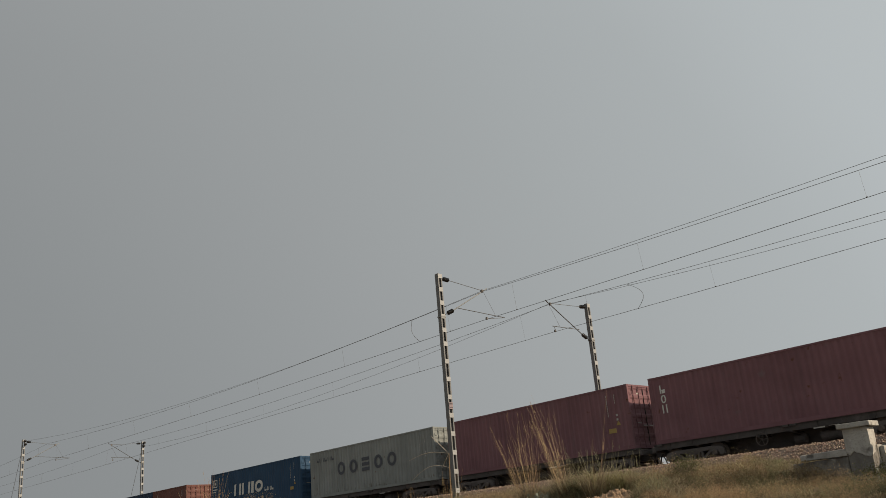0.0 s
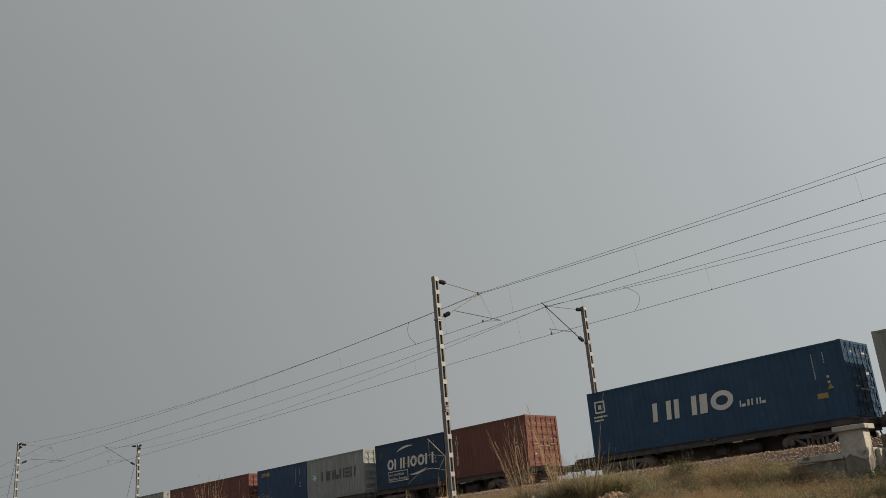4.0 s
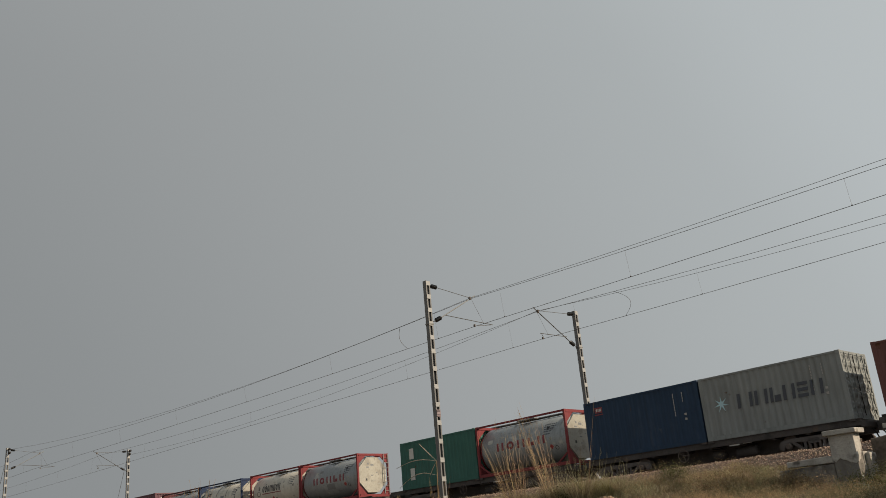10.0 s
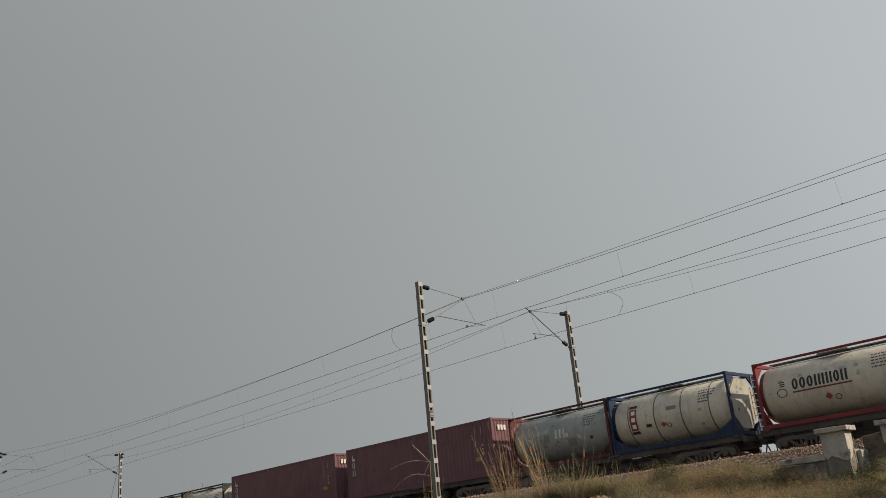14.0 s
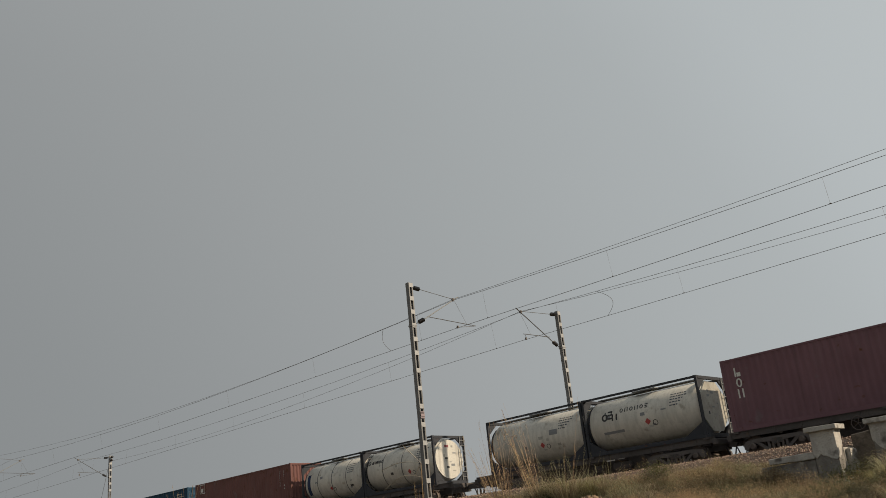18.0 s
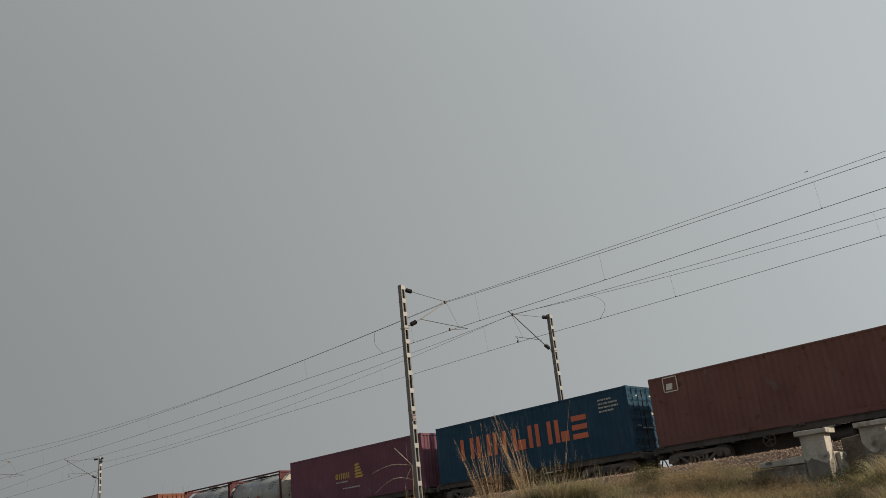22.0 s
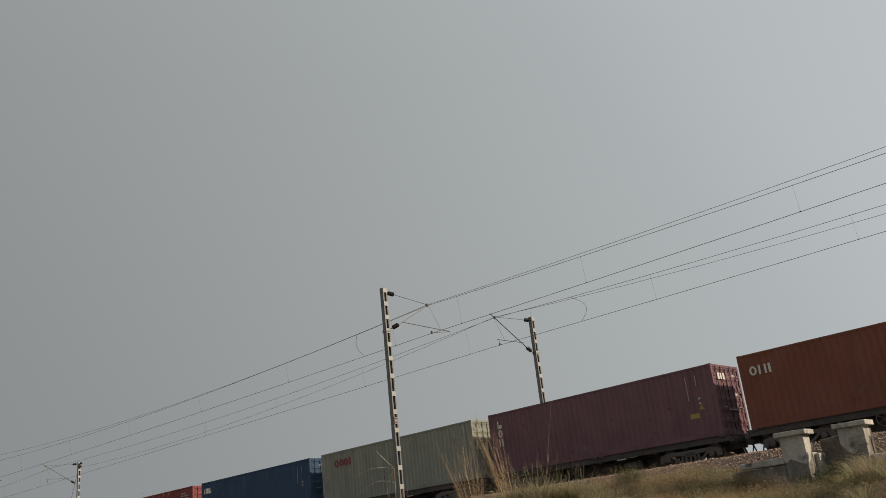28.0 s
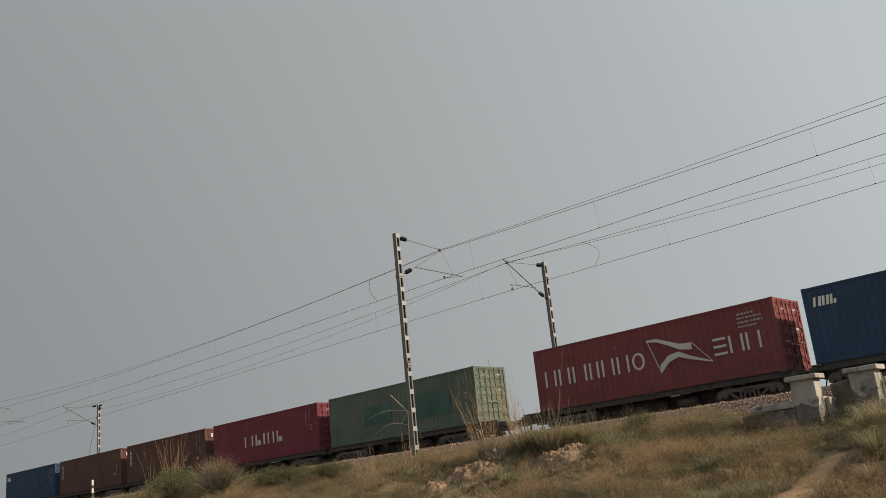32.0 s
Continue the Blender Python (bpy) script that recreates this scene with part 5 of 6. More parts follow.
def brand_row(w):
    """The load of each wagon."""
    if w in (1, 2, 12, 13, 21, 27, 28):
        lead = {1: "dark maroon corrugated freight container with a white name", 2: "dark red-brown corrugated freight container with steel doors"}.get(w, "dark maroon corrugated freight container, name in pale shapes")
        return load40(MAROON if w < 3 else DULLBROWN if w > 26 else DARKMAROON, lead, w in (2, 21), (lambda b, half, h: usual(b, half, h, 4)) if w == 2 else NAME_COLUMN)
    if w == 3:
        return load40(GREY, "streaked grey container with dark round lettering shapes", True, side_name(3.0, 1.17, [("r", 0.78), ("r", 0.80), ("s", 0.74), ("r", 0.80), ("r", 0.84)], 0.80, GREYMARK, 0.2, 0, 0.47, lambda b, half, h: (drips(b, half, h, 3, RUN), marking(b, "small_name", lambda s: blocks(s, -half + 0.75, 2.18, [("l", 0.2), ("t", 0.06), ("v", 0.3), ("b", 0.26), ("d", 0.3), ("b", 0.26)], 0.24, 0.05), GREYMARK)), 1))
    if w == 4:
        return load40(NAVY, "navy blue container with large white lettering shapes", True, side_name(3.45, 1.06, [("d", 0.95), ("m", 1.1), ("t", 0.36), ("r", 1.05)], 0.80, PALE, 0.24, 0.08, 0.16, square_also, 4))
    if w == 5:
        return pair(box20(BROWN, "short brown container with doors in sunlight", True, TALL_NAME), box20(DARKBLUE, "short dark blue container with white swooshes", True, side_name(1.08, 1.03, [("r", 0.56), ("m", 0.68), ("a", 0.58), ("r", 0.56), ("r", 0.58), ("m", 0.68)], 0.60, PALE, 0.15, 0.05, 0.08, swoosh_also, 3)))
    if w in (6, 8):
        return pair(box20(PALEGREY, "short pale grey container with a blue star", True, GREY_NAME), box20(MIDBLUE if w == 6 else DARKBLUE, "short blue container with small markings", True, red_label if w == 8 else corner_logo(GOLDMARK, [("s", 0.17), ("r", 0.18), ("d", 0.18), ("r", 0.16), ("r", 0.18)], 0.23, 0.55, 0.50)))
    if w == 7:
        return pair(box20(BROWN, "short brown container with a column of pale shapes", True, TALL_NAME), box20(RUSTRED, "short weathered red-brown container", True, lambda b, half, h: usual(b, half, h, 3)))
    if w == 9:
        return pair(tank(RED_FRAME, TANK_GREY, "grey tank in a red frame with red lettering shapes", (), tank_mark(RED_NAME, REDMARK, -1.68, 1.17, 0.40, 0.13, gap=0.23, patches=((-2.3, 1.6, 0.3, 0.2, PALEPATCH), (0.2, 0.8, 0.6, 0.25, GREYPATCH)), placards=((1.9, 0.95, 0.13),)), (END_CLAD, 8)), box20(TEAL, "short deep green container with white plaques", True, plaques))
    if w == 10:
        return pair(tank(RED_FRAME, TANK_GREY, "dented grey tank in a red frame", (), tank_mark(RED_NAME, REDMARK, -1.69, 1.17, 0.40, 0.13, gap=0.23, patches=((-1.5, 1.75, 0.2, 0.2, PALEPATCH), (-1.1, 1.85, 0.35, 0.16, GREYPATCH), (-0.3, 0.75, 0.8, 0.35, GREYPATCH)), placards=((1.6, 0.95, 0.14),)), (END_CLAD, 8)),
                    tank(RED_FRAME, TANK_CREAM, "cream tank in a red frame with black lettering shapes", (), tank_mark([("r", 0.24), ("r", 0.24), ("r", 0.24), ("d", 0.24), ("d", 0.24), ("t", 0.08), ("r", 0.22), ("v", 0.24)], BLACKMARK, -1.60, 1.32, 0.44, 0.085, ((-1.6, 1.2, 2.3, 0.06, REDMARK),), ((-0.3, 0.85, 0.14),), seed=3, gap=0.06, emblem=(("r", -2.25, 1.1, 0.42, 0.34, 0.03), ("s", -2.1, 1.5, 0.2, 0.2, 0.04)))))
    if w == 11:
        return pair(tank(BLUE_FRAME, TANK_CREAM, "cream tank in a blue frame with a red banner", (-2.1, -0.75, 0.6, 1.95), tank_mark([], REDMARK, 0, 0, 0.4, patches=((-0.1, 1.5, 0.5, 0.16, GREYPATCH), (0.3, 1.0, 0.55, 0.3, PALEPATCH)), placards=((-0.35, 0.95, 0.12),), side_bar=(-2.0, REDMARK), seed=4), (END_CLAD, 8)),
                    tank(DULL_FRAME, TANK_GREY, "worn grey tank in a red-brown frame with white shapes", (), tank_mark([("y", 0.34), ("b", 0.3)], PALE, -0.2, 1.2, 0.42, 0.1, ((-0.9, 1.1, 0.35, 0.35, GREYPATCH), (0.5, 0.75, 0.5, 0.35, GREYPATCH)), ((-1.9, 0.95, 0.14),), seed=5)))
    if w == 14:
        return pair(tank(DARK_FRAME, TANK_WHITE, "dusty white tank in a dark frame with black emblem", (), tank_mark([("r", 0.17), ("d", 0.17), ("r", 0.18), ("v", 0.18), ("r", 0.18), ("s", 0.15)], BLACKMARK, -1.12, 1.72, 0.2, 0.045, ((-2.1, 0.85, 1.1, 0.12, GREYPATCH),), ((0.3, 1.1, 0.15),), seed=6, gap=0.09, emblem=(("r", -2.1, 1.45, 0.34, 0.34, 0.09), ("s", -1.78, 1.5, 0.26, 0.4, 0.08), ("y", -1.55, 1.42, 0.3, 0.3, 0.08), ("a", -1.95, 1.72, 0.4, 0.16, 0.06))), (END_CLAD, 8)),
                    tank(DARK_FRAME, TANK_WHITE, "dusty white tank in a dark frame", (), tank_mark([], REDMARK, 0, 0, 0.4, patches=((-2.0, 1.1, 0.9, 0.6, PALEPATCH), (0.9, 1.35, 0.5, 0.25, GREYPATCH)), placards=((0.4, 0.95, 0.14),), seed=7)))
    if w == 15:
        return pair(tank(DARK_FRAME, TANK_WHITE, "banded cream tank in a dark frame, round pale end", FRONT_BANDS, tank_mark([("s", 0.16), ("r", 0.16), ("d", 0.16), ("r", 0.16), ("r", 0.16)], BLACKMARK, -2.35, 1.72, 0.19, 0.055, placards=((0.85, 0.95, 0.14),), seed=8, gap=0.04, emblem=(("r", -2.72, 1.68, 0.26, 0.26, 0.07),)), (TANK_WHITE, 36)),
                    tank(DARK_FRAME, TANK_WHITE, "banded cream tank in a dark frame, blue end band", REAR_BANDS, tank_mark([], BLACKMARK, 0, 0, 0.2, patches=((-2.55, 0.6, 0.3, 1.3, BLUE_FRAME),), placards=((-0.2, 0.85, 0.13),), seed=9)))
    if w == 16:
        return load40(RUSTRED, "red-brown container with a small framed emblem", False, corner_logo(PALE, [("t", 0.3)], 0.26, 0.82, 0.62, True))
    if w == 17:
        return load40(SEABLUE, "sea-blue container with large orange lettering shapes", True, side_name(1.74, 0.98, [("d", 0.92), ("a", 0.95), ("y", 0.86), ("t", 0.002), ("l", 0.80), ("t", 0.24), ("v", 0.98), ("b", 0.80), ("s", 0.86)], 1.06, CORAL, 0.24, 0.0, 0.21, None, 1, False))
    if w == 18:
        return load40(PLUM, "plum-coloured container with a gold emblem", False, side_name(4.56, 1.27, [("r", 0.24), ("a", 0.26), ("m", 0.24), ("v", 0.26)], 0.34, GOLDMARK, 0.08, 0, 0.1, lambda b, half, h: (marking(b, "emblem", lambda s: [slab(s, -half + 6.35, 1.20 + 0.17 * i, 0.7 - 0.08 * i, 0.12, 0.1) for i in range(5)], GOLDMARK), marking(b, "small_print", lambda s: (codes(s, -half + 4.6, 1.06, 1.6, 1, 0.16, 4), codes(s, -half + 5.2, 0.68, 1.7, 1, 0.16, 6)), FAINT)), 3))
    if w == 19:
        return pair(tank(DULL_FRAME, TANK_GREY, "dull grey tank in a red-brown frame with stickers", (), tank_mark(RED_NAME, FADED, -1.7, 1.35, 0.40, 0.12, gap=0.23, patches=((-0.9, 1.6, 0.4, 0.35, PALEPATCH), (-1.9, 1.0, 1.3, 0.2, PALEPATCH), (-1.5, 0.75, 0.4, 0.2, PALEPATCH)), placards=((0.3, 1.2, 0.12),), seed=10), (END_CLAD, 8)),
                    tank(DULL_FRAME, TANK_GREY, "dull grey tank in a red-brown frame, red shapes", (), tank_mark(RED_NAME, REDMARK, -1.69, 1.18, 0.40, 0.13, gap=0.23, patches=((0.6, 0.85, 0.3, 0.2, PALEPATCH), (-0.6, 0.75, 0.5, 0.3, GREYPATCH)), placards=((0.9, 1.1, 0.1),), seed=11)))
    if w == 20:
        return load40(ORANGE, "orange-brown corrugated container with sunlit doors", True, side_name(0.42, 2.02, [("r", 0.3), ("a", 0.32), ("t", 0.1)], 0.36, PALE, 0.08, 0, 0.08, None, 5))
    if w == 22:
        return load40(STONEGREY, "grey-green ribbed container with a red name shape", True, side_name(1.2, 1.99, [("r", 0.38), ("r", 0.38), ("r", 0.36), ("t", 0.2)], 0.42, REDMARK, 0.13, 0, 0.05, lambda b, half, h: marking(b, "end_name", lambda s: [s.box(half - 0.0495, half - 0.045, y, y + 0.13, h - 0.66, h - 0.5) for y in (-0.95, -0.78, -0.61)], REDMARK), 5))
    if w in (23, 29):
        return load40(ROYAL, "blue corrugated container with a small white name", True, side_name(0.34, 2.12, [("a", 0.30), ("d", 0.26), ("l", 0.24)], 0.36, WHITE_PAINT, 0.1, 0.06, 0.04, None, 3))
    if w == 24:
        return load40(CRIMSON, "crimson container with white lettering shapes and flag", True, side_name(0.55, 1.05, [("v", 0.66), ("a", 0.64), ("m", 0.78), ("d", 0.52), ("v", 0.66), ("d", 0.62), ("r", 0.64)], 0.75, PALE, 0.11, 0, 0.17, wings_also, 1, False))
    if w == 25:
        return load40(SAGE, "faded sage green container, repainted patches, pale doors", True, lambda b, half, h: (usual(b, half, h, 3), marking(b, "repaint_patch", lambda s: slab(s, -half + 3.2, 0.9, 2.4, 1.0), material("repaint_green", (0.066, 0.128, 0.108), 0.7, spec=0.15, vary=0.2)), marking(b, "repaint_patch", lambda s: flat(s, [(-half + 6.6, 0.7), (-half + 10.4, 0.8), (-half + 10.2, 1.9), (-half + 8.4, 2.2), (-half + 6.8, 1.8)]), material("repaint_green", (0.066, 0.128, 0.108)))))
    return load40(CERISE, "cerise red container with white lettering shapes", True, side_name(3.98, 0.98, [("d", 1.0), ("l", 0.62), ("t", 0.2), ("v", 0.74), ("b", 0.6)], 0.70, PALE, 0.16, 0, 0.30, None, 3))


for w in range(1, 30):
    rear = rear_of(w)
    MOVERS.append((wagon(w), rear + L40 / 2, FAR_TRACK, RAIL))
    for thing, middle in brand_row(w):
        MOVERS.append((thing, rear + middle, FAR_TRACK, FLOOR))


def motions():
    """The train runs past, all its wagons and loads together."""
    for thing, ahead, y, z in MOVERS:
        walk(thing, [(t, pose(train_at(t) + ahead, y, z)) for t in range(0, 33, 2)])
    walk(BIRD, [(t, pose(x, y, z, 25, 12, -20)) for t, x, y, z in FLIGHT])


# ---- bridge parapet beside the track ----
BARE_CONCRETE = material("dark_rough_concrete", (0.205, 0.19, 0.17), 0.95, 0.0, (((0.10, 0.092, 0.082), 2.2, 0.26), ((0.33, 0.31, 0.275), 3.8, 0.1)), 0.9, 15, 0.25, 0.4)
# the link wall's tone, darker than the pillars, with darker blotches
DARK_MASONRY = material("dark_blotched_masonry", (0.13, 0.11, 0.09), 0.95, 0.0, (((0.06, 0.05, 0.04), 2.5, 0.2),), 0.6, 18, 0.2)


def build_parapet():
    thing = empty("bridge_parapet", pose(0, 0, 0), label="weathered concrete parapet with two capped pillars", category="parapet")

    def block(name, x0, x1, y0, y1, z0, z1, soft=0.02, slope=0.0, mat=CONCRETE, ragged=0.0):
        s = Shape().add([(x0, y0, z0), (x1, y0, z0), (x1, y1, z0), (x0, y1, z0), (x0, y0, z1), (x1, y0, z1 + slope), (x1, y1, z1 + slope), (x0, y1, z1)],
                        [(0, 1, 2, 3), (4, 5, 6, 7), (0, 1, 5, 4), (1, 2, 6, 5), (2, 3, 7, 6), (3, 0, 4, 7)])
        m = bevelled(s.mesh(name, mat), soft, 2)
        bm = bmesh.new()
        bm.from_mesh(m)
        bmesh.ops.subdivide_edges(bm, edges=[e for e in bm.edges if e.calc_length() > 0.1], cuts=9, use_grid_fill=True)
        for v in bm.verts:
            n = v.normal
            edge = max(abs(n.x), abs(n.y), abs(n.z)) < 0.97
            p = v.co
            v.co += n * (0.007 * noise.noise(p * 4) + 0.006 * noise.noise(p * 13) - (0.018 * max(0, noise.noise(p * 5 + Vector((7, 0, 3)))) if edge else 0))
            if ragged and p.z < z0 + 0.45 * (z1 - z0):
                v.co.z += ragged * (noise.noise(p * 3.1) + 0.5 * noise.noise(p * 8.3)) * (1 - (p.z - z0) / (0.45 * (z1 - z0)))
        bm.to_mesh(m)
        bm.free()
        return part(name, m, thing)

    for x0, x1, top in ((-10.32, -9.65, 3.66), (-8.72, -8.06, 3.64)):
        block("pillar", x0 + 0.02, x1 - 0.02, 24.02, 24.40, 1.2, top - 0.17, 0.014, 0, BARE_CONCRETE)
        block("plaster", x0, x1, 24.0, 24.42, 2.98, top - 0.15, 0.010, ragged=0.34)
        block("pillar_cap", x0 - 0.10, x1 + 0.12, 23.9, 24.52, top - 0.15, top - 0.02, 0.015)
    block("wing_wall", -9.90, -9.656, 24.41, 25.15, 1.2, 3.04, 0.03)
    block("broken_stub", -9.66, -9.52, 24.50, 24.96, 2.3, 3.0, 0.05)
    block("link_wall", -9.62, -8.24, 24.98, 25.13, 1.2, 3.36, 0.03, 0.12, DARK_MASONRY)
    block("retaining_wall", -11.9, -10.318, 24.06, 24.30, 1.2, 2.765, 0.03, 0.04, BARE_CONCRETE)
    block("coping", -11.62, -10.316, 24.01, 24.36, 2.81, 2.965, 0.02, 0.04)
    block("retaining_wall", -8.065, -3.0, 24.10, 24.34, 1.0, 2.75, 0.03, -0.2)


build_parapet()


def build_post():
    post = empty("marker_post", pose(-59.6, 26.1, 2.7), label="small white marker post with black bands", category="post")
    for i, (z0, z1, dark) in enumerate(((0, 0.8, 0), (0.8, 1.1, 1), (1.1, 1.4, 0), (1.4, 1.6, 1), (1.6, 1.95, 0))):
        part("band", Shape().box(-0.075, 0.075, -0.06, 0.06, z0, z1).mesh("band", BLACKMARK if dark else PALE), post)


build_post()

# ---- dug earth and vegetation on the bank ----
HEAPS = ((-16.75, 21.9, 1.15, 0.75, 0.30), (-20.2, 21.4, 1.2, 0.7, 0.20), (-21.1, 20.35, 0.6, 0.45, 0.16))


def build_heap(x, y, rx, ry, h, seed):
    s = Shape()
    n, rings = 110, 40
    for k in range(rings + 1):
        r = k / rings
        for i in range(n):
            a = 2 * math.pi * i / n
            wob = 1 + 0.25 * noise.noise((math.cos(a) * 1.5 + seed, math.sin(a) * 1.5, 0))
            px, py = x + rx * r * wob * math.cos(a), y + ry * r * wob * math.sin(a)
            z = ground_z(px, py) + h * max(0, 1 - r ** 3.5) - 0.08 * (r > 0.97)
            clod = abs(noise.noise((px * 4.2, py * 4.2, seed + 2))) + 0.6 * abs(noise.noise((px * 9.5, py * 9.5, seed))) + 0.35 * abs(noise.noise((px * 20, py * 20, seed)))
            crag = 0.10 * noise.noise((px * 1.9, py * 1.9, seed)) + 0.20 * (clod - 0.35) + 0.03 * noise.noise((px * 33, py * 33, seed))
            z += crag * (r < 0.97) * min(1, 2.2 * (1 - r))
            s.v.append((px, py, z))
    for k in range(rings):
        s.f += [(k * n + i, k * n + (i + 1) % n, (k + 1) * n + (i + 1) % n, (k + 1) * n + i) for i in range(n)]
    m = s.mesh("earth_mound", CLAY, True)
    tagged(new("earth_mound", m), "crumbling mound of reddish dug earth among dry grass", "mound", "earth mounds")


for k, heap in enumerate(HEAPS):
    build_heap(*heap, 3.7 * k)


def before_heap(x, y):
    """The trampled strip on the field side of each heap, where the growth is short."""
    return any(-2.6 < y - b < 0 and abs(x - a * y / b) < rx * 0.95 for a, b, rx, ry, h in HEAPS)


def bare(x, y):
    """Where no grass grows: the footpath, the heaps, the walls."""
    if abs(x - np.interp(y, (14, 17, 19.6, 22), (-8.0, -7.75, -7.55, -8.0))) < 0.50 + 0.12 * noise.noise((x * 2, y * 2, 1)) - 0.03 * (y - 16) and y < 19.6:
        return True
    if 23.85 < y < 24.7 and -12.2 < x < -2.9:
        return True
    return any(((x - a) / (rx * 0.85)) ** 2 + ((y - b) / (ry * 0.85)) ** 2 < 1 for a, b, rx, ry, h in HEAPS)


def build_path():
    """A trodden sandy path up the bank."""
    s = Shape()
    ys = [13.5 + 0.12 * i for i in range(50)]
    for y in ys:
        c = float(np.interp(y, (14, 17, 19.6, 22), (-8.0, -7.75, -7.55, -8.0)))
        w = (0.46 + 0.16 * noise.noise((y * 1.1, 3, 5))) * min(1, (19.9 - y) / 1.6 + 0.1)
        for k in range(9):
            x = c + w * (k / 4 - 1) * (1 + 0.45 * noise.noise((y * 2.3, k // 5, 2)))
            s.v.append((x, y, ground_z(x, y) + (0.018 if 0 < k < 8 else -0.03) + 0.012 * noise.noise((x * 6, y * 6, 1))))
    s.f = [(j * 9 + i, j * 9 + i + 1, j * 9 + i + 10, j * 9 + i + 9) for j in range(len(ys) - 1) for i in range(8)]
    sand = material("trodden_sandy_earth", (0.31, 0.20, 0.108), 0.95, 0.0, (((0.22, 0.155, 0.09), 2.5, 0.2),), 0.8, 20, 0.15)
    tagged(new("footpath", s.mesh("footpath", sand, True)), "trodden sandy footpath through the dry grass", "path", kind="structure")


build_path()


def blades(points, rng, count, tall, wide, splay, droop=0.5):
    """Bent blades of grass round tufts: an array of triangles. points: (x, y, z, size)."""
    pts = np.repeat(np.asarray(points, float), count, 0)
    n = len(pts)
    a = rng.random(n) * 2 * np.pi
    off = rng.random(n) ** 0.7 * 0.16 * pts[:, 3]
    base = pts[:, :3] + np.stack([np.cos(a) * off, np.sin(a) * off, np.full(n, -0.03)], 1)
    h = tall * pts[:, 3] * rng.uniform(0.45, 1.1, n)
    lean = splay * rng.uniform(0.2, 1.0, n) * h
    b = a + rng.normal(0, 0.6, n)
    way = np.stack([np.cos(b), np.sin(b), np.zeros(n)], 1)
    mid = base + way * (lean * 0.4)[:, None] + np.array([0, 0, 1.0]) * (h * 0.62)[:, None]
    tip = base + way * lean[:, None] + np.array([0, 0, 1.0]) * (h * (1 - droop * rng.random(n) * splay))[:, None]
    c = rng.random(n) * 2 * np.pi
    across = np.stack([np.cos(c), np.sin(c), np.zeros(n)], 1) * (wide * rng.uniform(0.6, 1.3, n))[:, None]
    l0, r0, l1, r1 = base - across, base + across, mid - across * 0.75, mid + across * 0.75
    tris = np.stack([l0, r0, r1, l0, r1, l1, l1, r1, tip], 1)
    return tris.reshape(-1, 3)


def weld(corners):
    """The blades above as one mesh in which each blade is one island."""
    n = len(corners) // 9
    q = np.asarray(corners, np.float32).reshape(n, 9, 3)
    verts = q[:, [0, 1, 2, 5, 8]].reshape(-1, 3)
    k = 5 * np.arange(n)[:, None]
    faces = np.concatenate([k + np.array([[0, 1, 2]]), k + np.array([[0, 2, 3]]), k + np.array([[3, 2, 4]])], 1).reshape(-1, 3)
    return verts, faces


def grass_object(name, corners, mat, label, category):
    verts, faces = weld(corners)
    m = bpy.data.meshes.new(name)
    m.vertices.add(len(verts))
    m.vertices.foreach_set("co", verts.ravel())
    m.loops.add(len(faces) * 3)
    m.loops.foreach_set("vertex_index", faces.astype(np.int32).ravel())
    m.polygons.add(len(faces))
    m.polygons.foreach_set("loop_start", np.arange(len(faces), dtype=np.int32) * 3)
    m.materials.append(mat)
    m.update(calc_edges=True)
    return tagged(new(name, m), label, category, kind="stuff")


